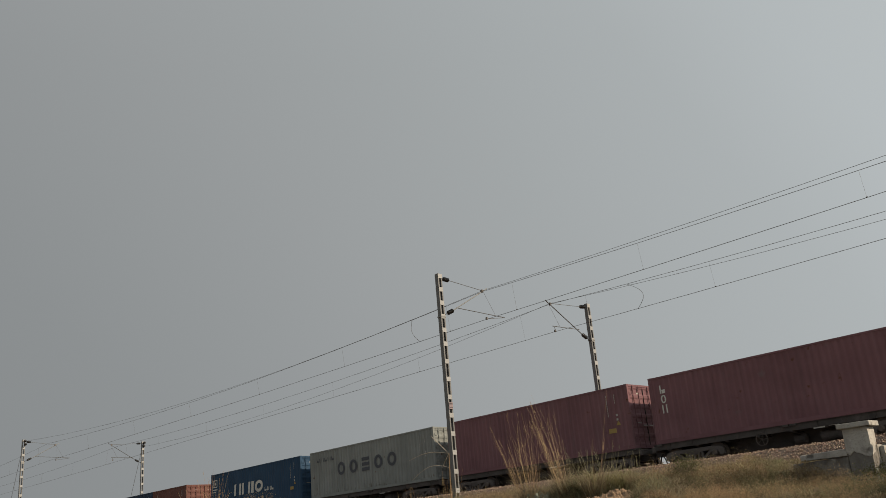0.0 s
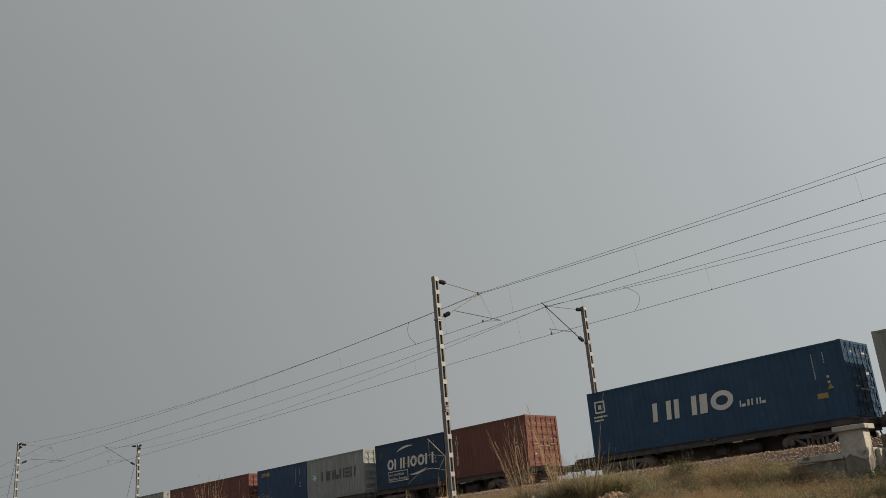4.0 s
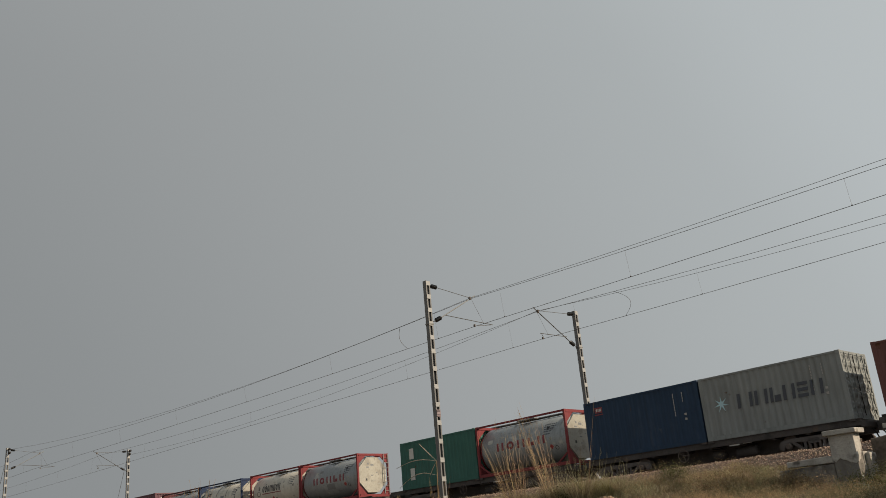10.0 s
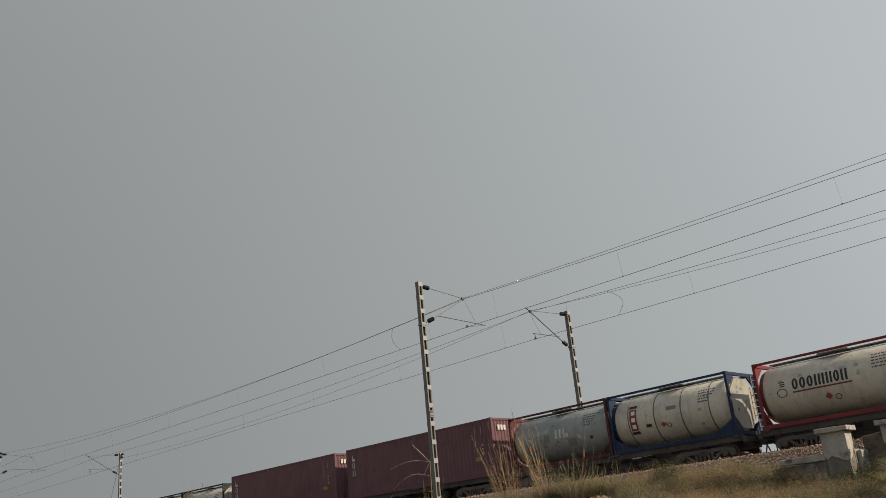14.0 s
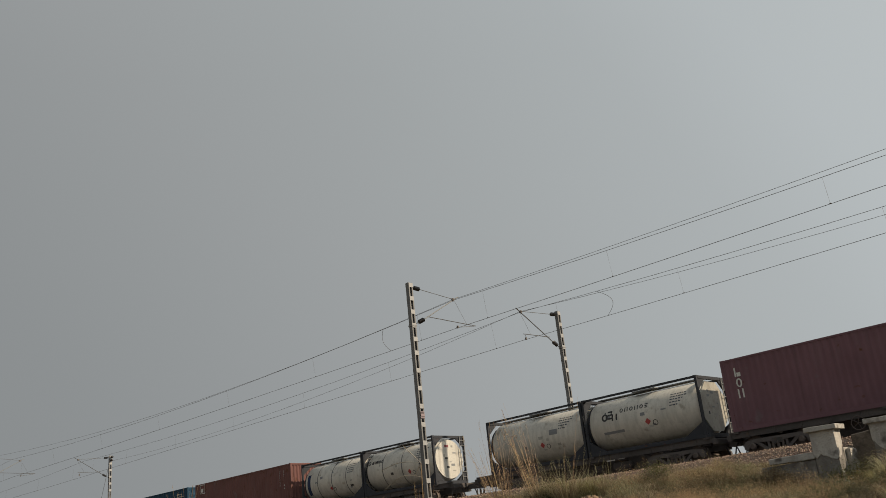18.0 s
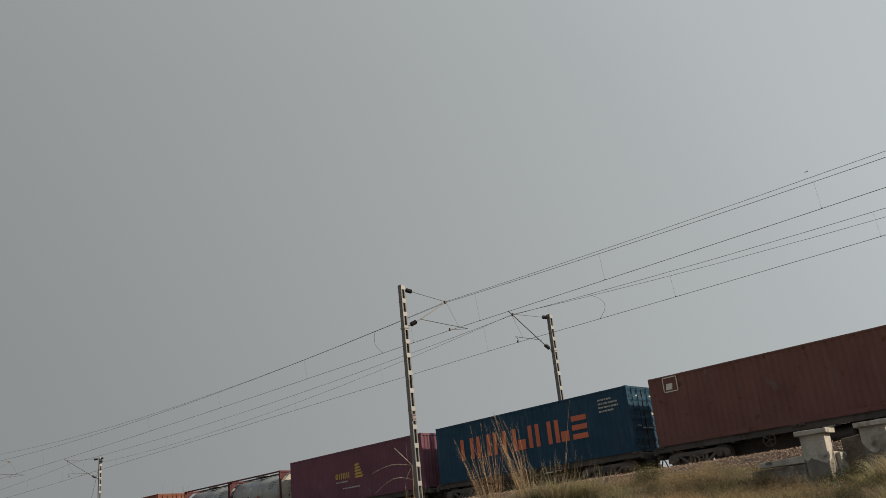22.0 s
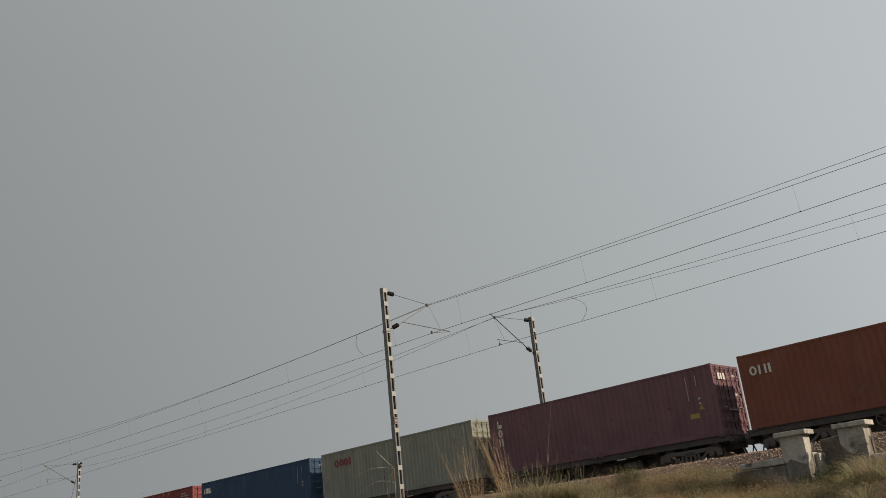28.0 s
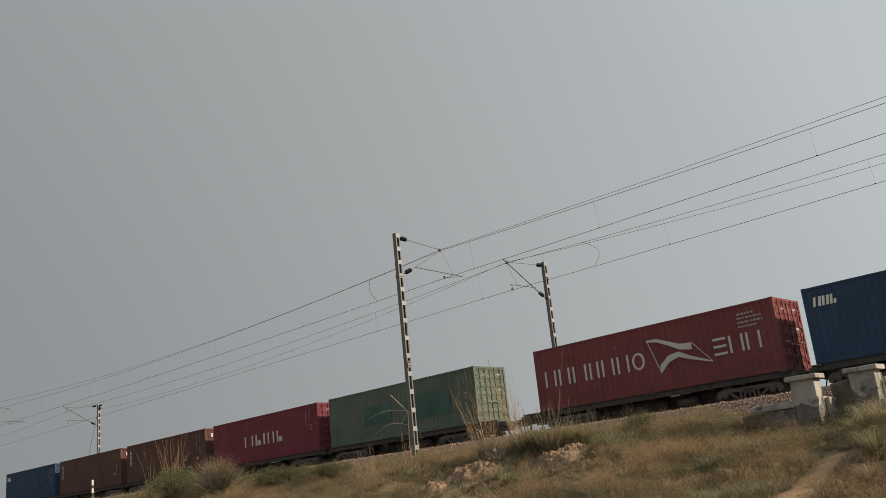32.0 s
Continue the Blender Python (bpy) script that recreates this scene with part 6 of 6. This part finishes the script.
def build_grass():
    rng = np.random.default_rng(11)
    dry, green, low, tan = [], [], [], []
    for x0, x1, y0, y1, count, big in ((-32, -2.5, 15.5, 25.8, 3300, 0.9), (-17, -2.5, 15.2, 22.5, 1900, 0.8), (-62, -32, 19.0, 25.9, 1600, 1.05), (-150, -62, 22.0, 26.0, 1300, 1.5)):
        for _ in range(count):
            x, y = rng.uniform(x0, x1), rng.uniform(y0, y1)
            if bare(x, y):
                continue
            # lumps: patches of tall, low, green and dry growth
            lump = noise.noise((x * 0.55, y * 0.8, 2)) + 0.5 * noise.noise((x * 1.7, y * 2.0, 5))
            hue = noise.noise((x * 0.4 + 9, y * 0.6, 7)) + 0.35 * noise.noise((x * 1.9, y * 1.9, 8)) + rng.normal(0, 0.15)
            size = big * (0.66 + 0.95 * max(-0.3, lump)) * (1.15 if y > 23 else 0.92) * rng.uniform(0.8, 1.25)
            if -11.3 < x < -7.5 and y > 21.3:
                size *= 0.45 if x > -10.5 else 0.8
            elif -7.2 < x < -3 and 17.5 < y < 21:
                size *= 1.25
            elif x > -15.5 and y > 24.3:
                size *= 0.8
            if before_heap(x, y):
                size *= 0.35
            if y > 24.2 and x > -60:
                size *= 0.5
            p = (x, y, ground_z(x, y), max(0.2, size))
            (green if hue > 0.36 else dry if hue > -0.10 else tan).append(p)
            q = (x + rng.normal(0, 0.25), y + rng.normal(0, 0.25))
            if not bare(*q):
                low.append((*q, ground_z(*q), 0.8))
    for _ in range(46):
        x, y = rng.uniform(-19.6, -16.9), rng.uniform(22.6, 24.6)
        green.append((x, y, ground_z(x, y), rng.uniform(0.9, 1.5)))
    for _ in range(80):
        x, y = rng.uniform(-13.8, -11.1), rng.uniform(22.7, 23.8)
        (tan if rng.random() < 0.4 else dry if rng.random() < 0.6 else green).append((x, y, ground_z(x, y), rng.uniform(0.45, 0.8)))
    # weeds that creep up to the foot of the ballast
    for _ in range(650):
        x, y = rng.uniform(-60, -11.9), rng.uniform(24.7, 26.5)
        lump = noise.noise((x * 0.7, y * 0.8, 12)) + 0.4 * noise.noise((x * 2.1, y, 15))
        size = 0.24 + 0.4 * max(-0.5, lump)
        hue = noise.noise((x * 0.5, y * 0.7, 17)) + rng.normal(0, 0.15)
        if size > 0.25:
            (green if hue > 0.05 else dry if hue > -0.2 else tan).append((x, y, ground_z(x, y) + max(0.0, (y - 26.4) * 0.9), size))
    grass_object("olive_grass", blades(green, rng, 40, 0.56, 0.0062, 1.5, 0.85), GREEN_GRASS, "olive green tufts of grass on the bank", "grass")
    grass_object("dry_grass", blades(dry, rng, 40, 0.50, 0.0060, 1.5, 0.85), DRY_GRASS, "dry brownish tufts of grass on the bank", "grass")
    grass_object("tan_grass", blades(tan, rng, 40, 0.48, 0.0060, 1.5, 0.85), material("rusty_tan_grass", (0.29, 0.20, 0.125), 0.8, island=0.35, vary=0.2, leafy=0.35), "rusty tan tufts of seeding grass", "grass")
    grass_object("low_grass", blades(low, rng, 22, 0.28, 0.009, 1.3), material("faded_low_grass", (0.27, 0.215, 0.135), 0.8, island=0.45, vary=0.2, leafy=0.3), "short matted dry grass over the earth", "grass")


build_grass()


def build_herbs():
    """Low bushy weeds that cover the bank between the grass: domes of fine stems with very small leaves."""
    rng = np.random.default_rng(29)
    tones = {"brown": [], "olive": [], "green": []}
    stems = {"brown": [], "olive": [], "green": []}
    for x0, x1, y0, y1, count, big in ((-33, -3, 16.2, 25.9, 1350, 1.15), (-15, -8.5, 18.0, 24.0, 240, 1.15), (-64, -33, 20.5, 26.2, 620, 1.4)):
        for _ in range(count):
            x, y = rng.uniform(x0, x1), rng.uniform(y0, y1)
            if bare(x, y):
                continue
            lump = noise.noise((x * 0.6, y * 0.9, 21)) + 0.5 * noise.noise((x * 1.6, y * 1.9, 22))
            if lump < -0.25 or (y > 25.0 and lump < 0.12):
                continue
            hue = noise.noise((x * 0.45, y * 0.6, 31)) + 0.4 * noise.noise((x * 1.5, y * 1.5, 33)) + rng.normal(0, 0.12)
            tone = "brown" if hue < 0.03 else "olive" if hue < 0.20 else "green"
            if y > 23.6 and rng.random() < 0.55:
                tone = "green" if tone == "olive" else "olive"
            size = big * rng.uniform(0.2, 0.5) * (1 + 0.7 * max(0, lump))
            if y > 24.3:
                size *= rng.choice((0.45, 0.55, 0.85))
            if before_heap(x, y):
                size *= 0.4
            n = int(520 * min(1.6, (size / 0.34) ** 2))
            d = rng.normal(0, 1, (n, 3))
            d[:, 2] = np.abs(d[:, 2])
            d /= np.linalg.norm(d, axis=1)[:, None]
            wob = 1 + 0.35 * np.sin(d[:, 0] * 5 + x * 9) * np.cos(d[:, 1] * 4 + y * 7)
            reach = (rng.random(n) ** 0.45 * wob)[:, None]
            foot = np.array([x, y, ground_z(x, y) - 0.04])
            q = foot + d * reach * np.array([size * 1.05, size * 0.95, size * rng.uniform(0.75, 1.15)])
            u = rng.normal(0, 1, (n, 3))
            u /= np.linalg.norm(u, axis=1)[:, None]
            v = np.cross(u, rng.normal(0, 1, (n, 3)))
            v /= np.linalg.norm(v, axis=1)[:, None]
            leaf = (0.030 if big < 1.2 else 0.042) * rng.uniform(0.5, 1.5, (n, 1))
            tones[tone].append(np.stack([q - u * leaf, q + v * leaf * 0.13, q + u * leaf, q - v * leaf * 0.13], 1))
            k = 26
            tip = q[:k]
            mid = foot + (tip - foot) * 0.5 + np.array([0, 0, 0.04])
            across = rng.normal(0, 1, (k, 3))
            across *= (0.004 / np.linalg.norm(across, axis=1))[:, None]
            stems[tone].append(np.stack([foot - across, foot + across, mid + across, foot - across, mid + across, mid - across, mid - across, mid + across, tip], 1).reshape(-1, 3))
    colours = {"brown": (0.36, 0.255, 0.155), "olive": (0.28, 0.23, 0.137), "green": (0.155, 0.15, 0.088)}
    words = {"brown": "withered brown bushy weeds on the bank", "olive": "olive bushy weeds on the bank", "green": "dusty green bushy weeds on the bank"}
    for tone, quads in tones.items():
        mat = material(tone + "_weed_leaf", colours[tone], 0.9, island=0.28, vary=0.15, leafy=0.5, spec=0.15)
        tagged(new("weed_leafage", soup("weed_leafage", np.concatenate(quads), mat, 4)), words[tone], "weeds", kind="stuff")
        verts, faces = weld(np.concatenate(stems[tone]))
        m = bpy.data.meshes.new("weed_stems")
        m.from_pydata(verts.tolist(), [], faces.tolist())
        m.materials.append(TWIG)
        tagged(new("weed_stems", m), "thin dry stems of the bushy weeds", "weeds", kind="stuff")


build_herbs()


def arching_tuft(x, y, size, mat, label):
    """A tuft of long narrow blades that arch over to all sides."""
    rng = np.random.default_rng(int(abs(x * 131 + y * 17)))
    tuft = empty("grass_tuft", pose(x, y, ground_z(x, y) - 0.03), label=label, category="grass", group="arching grass tufts")
    verts, faces = [], []
    for _ in range(190):
        a, h = rng.uniform(0, 6.28), size * rng.uniform(0.5, 1.0)
        out, wide = h * rng.uniform(0.35, 1.15), rng.uniform(0.005, 0.010)
        c, d = math.cos(a), math.sin(a)
        r0 = rng.uniform(0, 0.10) * size
        k = len(verts)
        for i in range(6):
            u = i / 5
            r, z = r0 + out * u ** 1.4, h * (1.75 * u - 1.15 * u * u)
            w = wide * (1 - u * 0.85)
            verts += [(r * c - w * d, r * d + w * c, z), (r * c + w * d, r * d - w * c, z)]
        faces += [(k + 2 * i, k + 2 * i + 1, k + 2 * i + 3, k + 2 * i + 2) for i in range(5)]
    m = bpy.data.meshes.new("leafage")
    m.from_pydata(verts, [], faces)
    m.materials.append(mat)
    tagged(part("leafage", m, tuft), kind="stuff")


YELLOW_GREEN = material("yellow_green_grass", (0.25, 0.225, 0.11), 0.75, island=0.4, vary=0.2, leafy=0.45)
rnd_tuft = random.Random(17)
for tx, ty, ts in ((-6.9, 20.4, 1.2), (-7.6, 21.4, 1.1), (-6.2, 19.5, 1.1), (-6.5, 18.5, 1.0), (-6.0, 20.9, 1.2), (-8.2, 22.3, 0.85), (-7.1, 22.0, 1.1), (-6.3, 17.4, 0.8), (-9.6, 18.6, 0.6), (-10.6, 19.4, 0.6), (-9.3, 20.2, 0.55), (-18.1, 22.9, 1.35), (-17.6, 23.0, 1.3), (-17.1, 23.1, 1.15), (-18.6, 22.9, 1.2), (-16.7, 23.2, 1.0), (-17.6, 20.1, 0.75), (-18.4, 20.7, 0.7), (-22.3, 22.4, 0.8), (-23.3, 21.6, 0.75), (-25.2, 21.9, 0.8), (-19.9, 22.9, 0.8), (-18.2, 23.0, 0.75), (-17.3, 22.9, 0.7), (-21.2, 22.5, 0.7), (-12.7, 19.0, 0.6), (-14.6, 19.6, 0.55), (-11.4, 22.4, 0.5), (-10.4, 22.2, 0.5)):
    arching_tuft(tx, ty, ts, rnd_tuft.choice((YELLOW_GREEN, GREEN_GRASS, DRY_GRASS)), "arching tuft of long grass blades on the bank")


def stalk(s, base, way, length, bend, r, rng, plume=0.0):
    """A dry reed: a thin bent stem, some with a ragged tip."""
    p = Vector(base)
    d = Vector(way).normalized()
    pts = [p.copy()]
    for i in range(5):
        p = p + d * (length / 5)
        d = (d + Vector(bend) * (i + 1) * 0.2).normalized()
        pts.append(p.copy())
    s.pipe(pts, [r * (1 - i * 0.13) for i in range(6)], 3)
    # withered leaves that hang from the stem
    for k in range(rng.randint(0, 2)):
        i = rng.randint(1, 3)
        q, a, n = pts[i].lerp(pts[i + 1], rng.random()), rng.uniform(0, 6.28), length * rng.uniform(0.10, 0.22)
        side = Vector((math.cos(a), math.sin(a), 0)) * n * 0.4
        s.pipe([q, q + d * n * 0.7 + side * 0.6, q + d * n * 0.75 + side * 1.5], [r * 0.6, r * 0.6, r * 0.2], 3)
    for k in range(int(plume * 4)):
        q = p + Vector((rng.uniform(-0.05, 0.05), rng.uniform(-0.05, 0.05), rng.uniform(-0.3, 0.12)))
        s.tube(p - d * rng.uniform(0, 0.35), q, r * 0.6, 3, r * 0.2, ends=False)


def reed_clump(x, y, count, tall, spread, lean, label, mat=STRAW, thick=0.0085, base_up=0.0, leaves=True, fan=0.38):
    rng = random.Random(int(x * 100) % 9973)
    clump = empty("reed_clump", pose(x, y, ground_z(x, y) + base_up), label=label, category="reeds", group="reed clumps")
    s = Shape()
    for _ in range(count):
        a, r = rng.uniform(0, 6.28), rng.random() ** 0.6 * spread
        way = (fan * r / spread * math.cos(a) + lean + rng.gauss(0, 0.05), 0.3 * r / spread * math.sin(a), 1)
        stalk(s, (r * math.cos(a), r * math.sin(a), -0.05), way, tall * rng.uniform(0.42, 1.05), (rng.gauss(0, 0.055) + lean * 0.06, rng.gauss(0, 0.06), -0.012), thick * rng.uniform(0.7, 1.15), rng, rng.random() < 0.5)
    tagged(part("straw", s.mesh("straw", mat), clump), kind="stuff")
    if leaves:
        nrng = np.random.default_rng(int(abs(x) * 77))
        pts = [(nrng.normal(0, spread * 0.7), nrng.normal(0, spread * 0.6), 0.0, nrng.uniform(0.7, 1.3)) for _ in range(26)]
        verts, faces = weld(blades(pts, nrng, 22, tall * 0.33, 0.008, 1.0))
        m = bpy.data.meshes.new("leafage")
        m.from_pydata(verts.tolist(), [], faces.tolist())
        m.materials.append(DRY_GRASS if mat is STRAW else mat)
        tagged(part("leafage", m, clump), kind="stuff")
    return clump


reed_clump(-20.45, 22.6, 58, 3.2, 0.24, -0.17, "tall golden dry reeds leaning over the bank", thick=0.0058, fan=0.15)
reed_clump(-19.0, 22.7, 42, 3.45, 0.14, -0.25, "tall golden dry reeds in a dense clump", thick=0.0058, fan=0.07)
reed_clump(-18.85, 22.75, 4, 4.7, 0.15, -0.25, "a few tall thin reed stalks against the sky", thick=0.005, leaves=False, fan=0.1)
reed_clump(-19.25, 23.1, 34, 1.6, 0.5, -0.05, "dense olive clump of grass among the reeds", mat=GREEN_GRASS, thick=0.006, fan=0.45)
reed_clump(-18.55, 23.2, 34, 1.55, 0.5, -0.05, "dense olive clump of grass beside the reeds", mat=GREEN_GRASS, thick=0.006, fan=0.45)
reed_clump(-17.9, 23.0, 30, 1.75, 0.55, -0.05, "dense olive clump of tall grass on the crest", mat=GREEN_GRASS, thick=0.006, fan=0.5)
reed_clump(-16.95, 23.4, 26, 1.35, 0.5, 0.0, "dense olive clump of grass on the crest", mat=GREEN_GRASS, thick=0.006, fan=0.5)
reed_clump(-17.75, 22.6, 3, 3.6, 0.10, 0.09, "a few thin dry reed stalks", thick=0.006, fan=0.10)
reed_clump(-23.95, 22.1, 18, 1.75, 0.22, 0.0, "dry reddish reeds beside the mast", thick=0.0052, fan=0.12)
reed_clump(-26.3, 22.4, 20, 1.45, 0.28, -0.03, "low dry reeds beside the mast", thick=0.0055)
reed_clump(-43.7, 23.5, 34, 3.5, 0.22, -0.02, "tall pale dry reeds above a green shrub", thick=0.010, fan=0.12)
reed_clump(-46.2, 23.6, 6, 3.2, 0.25, -0.02, "a few tall dry reeds", thick=0.010)


PALE_STRAW = material("bleached_reed_straw", (0.40, 0.36, 0.29), 0.8, vary=0.12, leafy=0.2)


def bent_reed(x, y, height, tips):
    s, rng = Shape(), random.Random(4)
    thing = empty("bent_reed", pose(x, y, ground_z(x, y)), label="snapped dry reed with drooping tops beside the mast", category="reeds", group="reed clumps")
    s.tube((0, 0, 0), (0.1, 0, height), 0.016, 6, 0.012)
    part("stem", s.mesh("stem", STRAW), thing)
    for dx, dz, sag in tips:
        s = Shape()
        pts = [Vector((0.1 + dx * i / 6, 0.05 * i / 6, height + dz * i / 6 + sag * math.sin(math.pi * i / 6))) for i in range(7)]
        for i, (p, q) in enumerate(zip(pts[:-1], pts[1:])):
            s.tube(p, q, 0.007 + 0.008 * (i > 1), 5, 0.007 + 0.008 * (0 < i < 4) , ends=True)
        part("top", s.mesh("top", PALE_STRAW), thing, "bleached drooping reed top")


bent_reed(-23.75, 22.0, 2.3, ((-2.3, 0.0, 0.16), (-0.95, 0.75, 0.0), (-0.45, -0.45, 0.02)))
bent_reed(-24.1, 22.3, 1.7, ((-2.2, -0.25, 0.28),))


def build_bush(x, y, rx, rz, count, leaf_mat, label, twigs=70, leaf=0.05):
    """A shrub: forked twigs from the ground and many small leaves in an uneven crown."""
    rng = np.random.default_rng(int(abs(x) * 31))
    bush = empty("bush", pose(x, y, ground_z(x, y) - 0.05), label=label, category="bush", group="bushes on the bank")
    s, tips = Shape(), []
    for _ in range(twigs):
        a = rng.uniform(0, 6.28)
        out = rng.uniform(0.15, 1.0) * rx
        top = Vector((out * math.cos(a), 0.7 * out * math.sin(a), rz * rng.uniform(0.45, 1.0) * (1 - 0.45 * (out / rx) ** 2)))
        mid = top * 0.5 + Vector((rng.normal(0, 0.1), rng.normal(0, 0.1), 0.12))
        s.tube((rng.normal(0, 0.06), rng.normal(0, 0.06), 0), mid, 0.018, 4, 0.011, ends=False)
        s.tube(mid, top, 0.011, 4, 0.004, ends=False)
        for _ in range(4):
            q = mid.lerp(top, rng.random()) + Vector((rng.normal(0, 0.16), rng.normal(0, 0.16), rng.uniform(0, 0.25)))
            s.tube(mid.lerp(top, rng.random() * 0.6), q, 0.006, 3, 0.003, ends=False)
            tips.append(q)
        tips.append(top)
    tagged(part("brushwood", s.mesh("brushwood", TWIG), bush), kind="stuff")
    centres = np.array([tuple(t) for t in tips])
    pick = centres[rng.integers(0, len(centres), count)] + rng.normal(0, 0.11, (count, 3))
    pick[:, 2] = np.abs(pick[:, 2])
    u = rng.normal(0, 1, (count, 3))
    u /= np.linalg.norm(u, axis=1)[:, None]
    v = np.cross(u, rng.normal(0, 1, (count, 3)))
    v /= np.linalg.norm(v, axis=1)[:, None]
    size = leaf * rng.uniform(0.6, 1.3, (count, 1))
    quads = np.stack([pick - u * size, pick + v * size * 0.5, pick + u * size, pick - v * size * 0.5], 1)
    tagged(part("leafage", soup("leafage", quads, leaf_mat, 4), bush), kind="stuff")


DUSTY = material("dusty_brown_leaf", (0.19, 0.145, 0.085), 0.9, island=0.3, vary=0.2, leafy=0.45, spec=0.15)
build_bush(-42.6, 23.0, 2.2, 1.7, 15000, material("dusty_yellow_green_leaf", (0.125, 0.125, 0.055), 0.85, island=0.5, vary=0.2, leafy=0.3), "dusty green shrub on the bank", 110, 0.032)
build_bush(-37.6, 22.5, 2.2, 2.0, 7000, DUSTY, "bare grey-brown thorny shrub", 260, 0.022)
build_bush(-33.2, 22.9, 2.2, 0.72, 13000, LEAF, "low dark green shrub on the bank", 100, 0.03)
build_bush(-29.9, 22.9, 1.7, 0.5, 11000, LEAF, "low dark green shrub near the mast", 90, 0.03)
build_bush(-18.7, 23.0, 0.8, 0.42, 3600, LEAF, "small dark green weed bush", 40, 0.026)
build_bush(-15.4, 24.2, 0.5, 0.42, 2400, LEAF, "small dark green weed bush", 30, 0.022)
build_bush(-19.5, 22.0, 0.5, 0.5, 160, material("pale_weed_leaf", (0.20, 0.22, 0.17), 0.8, island=0.3), "pale-leaved weed beside an earth heap", 25, 0.045)
build_bush(-8.9, 22.2, 0.3, 0.5, 160, material("pale_weed_leaf", (0.20, 0.22, 0.17), 0.8), "pale-leaved weed at the foot of a pillar", 18, 0.04)
build_bush(-13.0, 23.0, 0.9, 0.32, 3000, DUSTY, "dry brown weed before the wall", 50, 0.022)
build_bush(-9.25, 24.62, 0.34, 0.75, 2200, LEAF, "dark weed in the gap between two pillars", 40, 0.022)
build_bush(-9.35, 23.5, 0.5, 0.55, 2600, LEAF, "dark green weed at the foot of a pillar", 40, 0.022)
build_bush(-11.4, 23.5, 0.5, 0.36, 1800, DUSTY, "dry brown weed against a low wall", 34, 0.022)


def build_bird():
    """A small dark bird that crosses the sky."""
    dark = material("dark_feathers", (0.03, 0.028, 0.026), 0.7)
    bird = empty("bird", label="small dark bird flying across the hazy sky", category="bird")
    prof = [(0.0, 0.004), (0.012, 0.011), (0.03, 0.015), (0.06, 0.020), (0.09, 0.016), (0.12, 0.008), (0.15, 0.005)]
    part("body", Shape().lathe(prof, (0.075, 0, 0), (-1, 0, 0), 10).mesh("body", dark, True), bird)
    for side in (-1, 1):
        s = Shape()
        tip = [(0.03, side * 0.012, 0.006), (0.02, side * 0.07, 0.034), (-0.03, side * 0.12, 0.03), (-0.012, side * 0.065, 0.03), (-0.025, side * 0.012, 0.004)]
        s.add(tip + [(x, y, z - 0.004) for x, y, z in tip], [(0, 1, 2, 3, 4), (9, 8, 7, 6, 5)] + [(i, (i + 1) % 5, (i + 1) % 5 + 5, i + 5) for i in range(5)])
        part("wing", s.mesh("wing", dark), bird)
    part("tail", Shape().prism([(-0.06, -0.008), (-0.11, -0.016), (-0.11, 0.016), (-0.06, 0.008)], 2, -0.002, 0.002).mesh("tail", dark), bird)
    return bird


BIRD = build_bird()
FLIGHT = ((0, -40, -60, 70), (18, -32, 20, 47), (20.5, -25.7, 36, 33.6), (21.0, -21.4, 36, 21.2), (21.3, -18.5, 36, 19.1), (21.6, -15.7, 36, 17.9), (21.8, -14.35, 36, 16.9), (22.0, -12.6, 36, 15.2), (22.5, -8.3, 36, 12.9), (24, 6, 37, 14), (32, 70, 50, 26))


def build_litter():
    """A crumpled scrap of white plastic caught in the grass."""
    s, rng = Shape(), random.Random(5)
    n = 7
    for i in range(n):
        for k in range(4):
            x, y = 0.24 * i / (n - 1) - 0.12, 0.05 * (k - 1.5)
            s.v.append((x, y + rng.uniform(-0.012, 0.012), 0.05 * math.sin(2.6 * i / (n - 1)) + rng.uniform(0, 0.03)))
    s.f = [(i * 4 + k, i * 4 + k + 1, i * 4 + k + 5, i * 4 + k + 4) for i in range(n - 1) for k in range(3)]
    m = s.mesh("plastic_scrap", material("dusty_white_plastic", (0.62, 0.62, 0.58), 0.5, vary=0.08))
    ob = new("plastic_scrap", m)
    ob.matrix_basis = pose(-7.55, 22.4, ground_z(-7.55, 22.4) + 0.27, 30, 0, -35)
    solid = ob.modifiers.new("thickness", "SOLIDIFY")
    solid.thickness = 0.004
    tagged(ob, "crumpled white plastic scrap caught in dry grass", "litter")


build_litter()


motions()
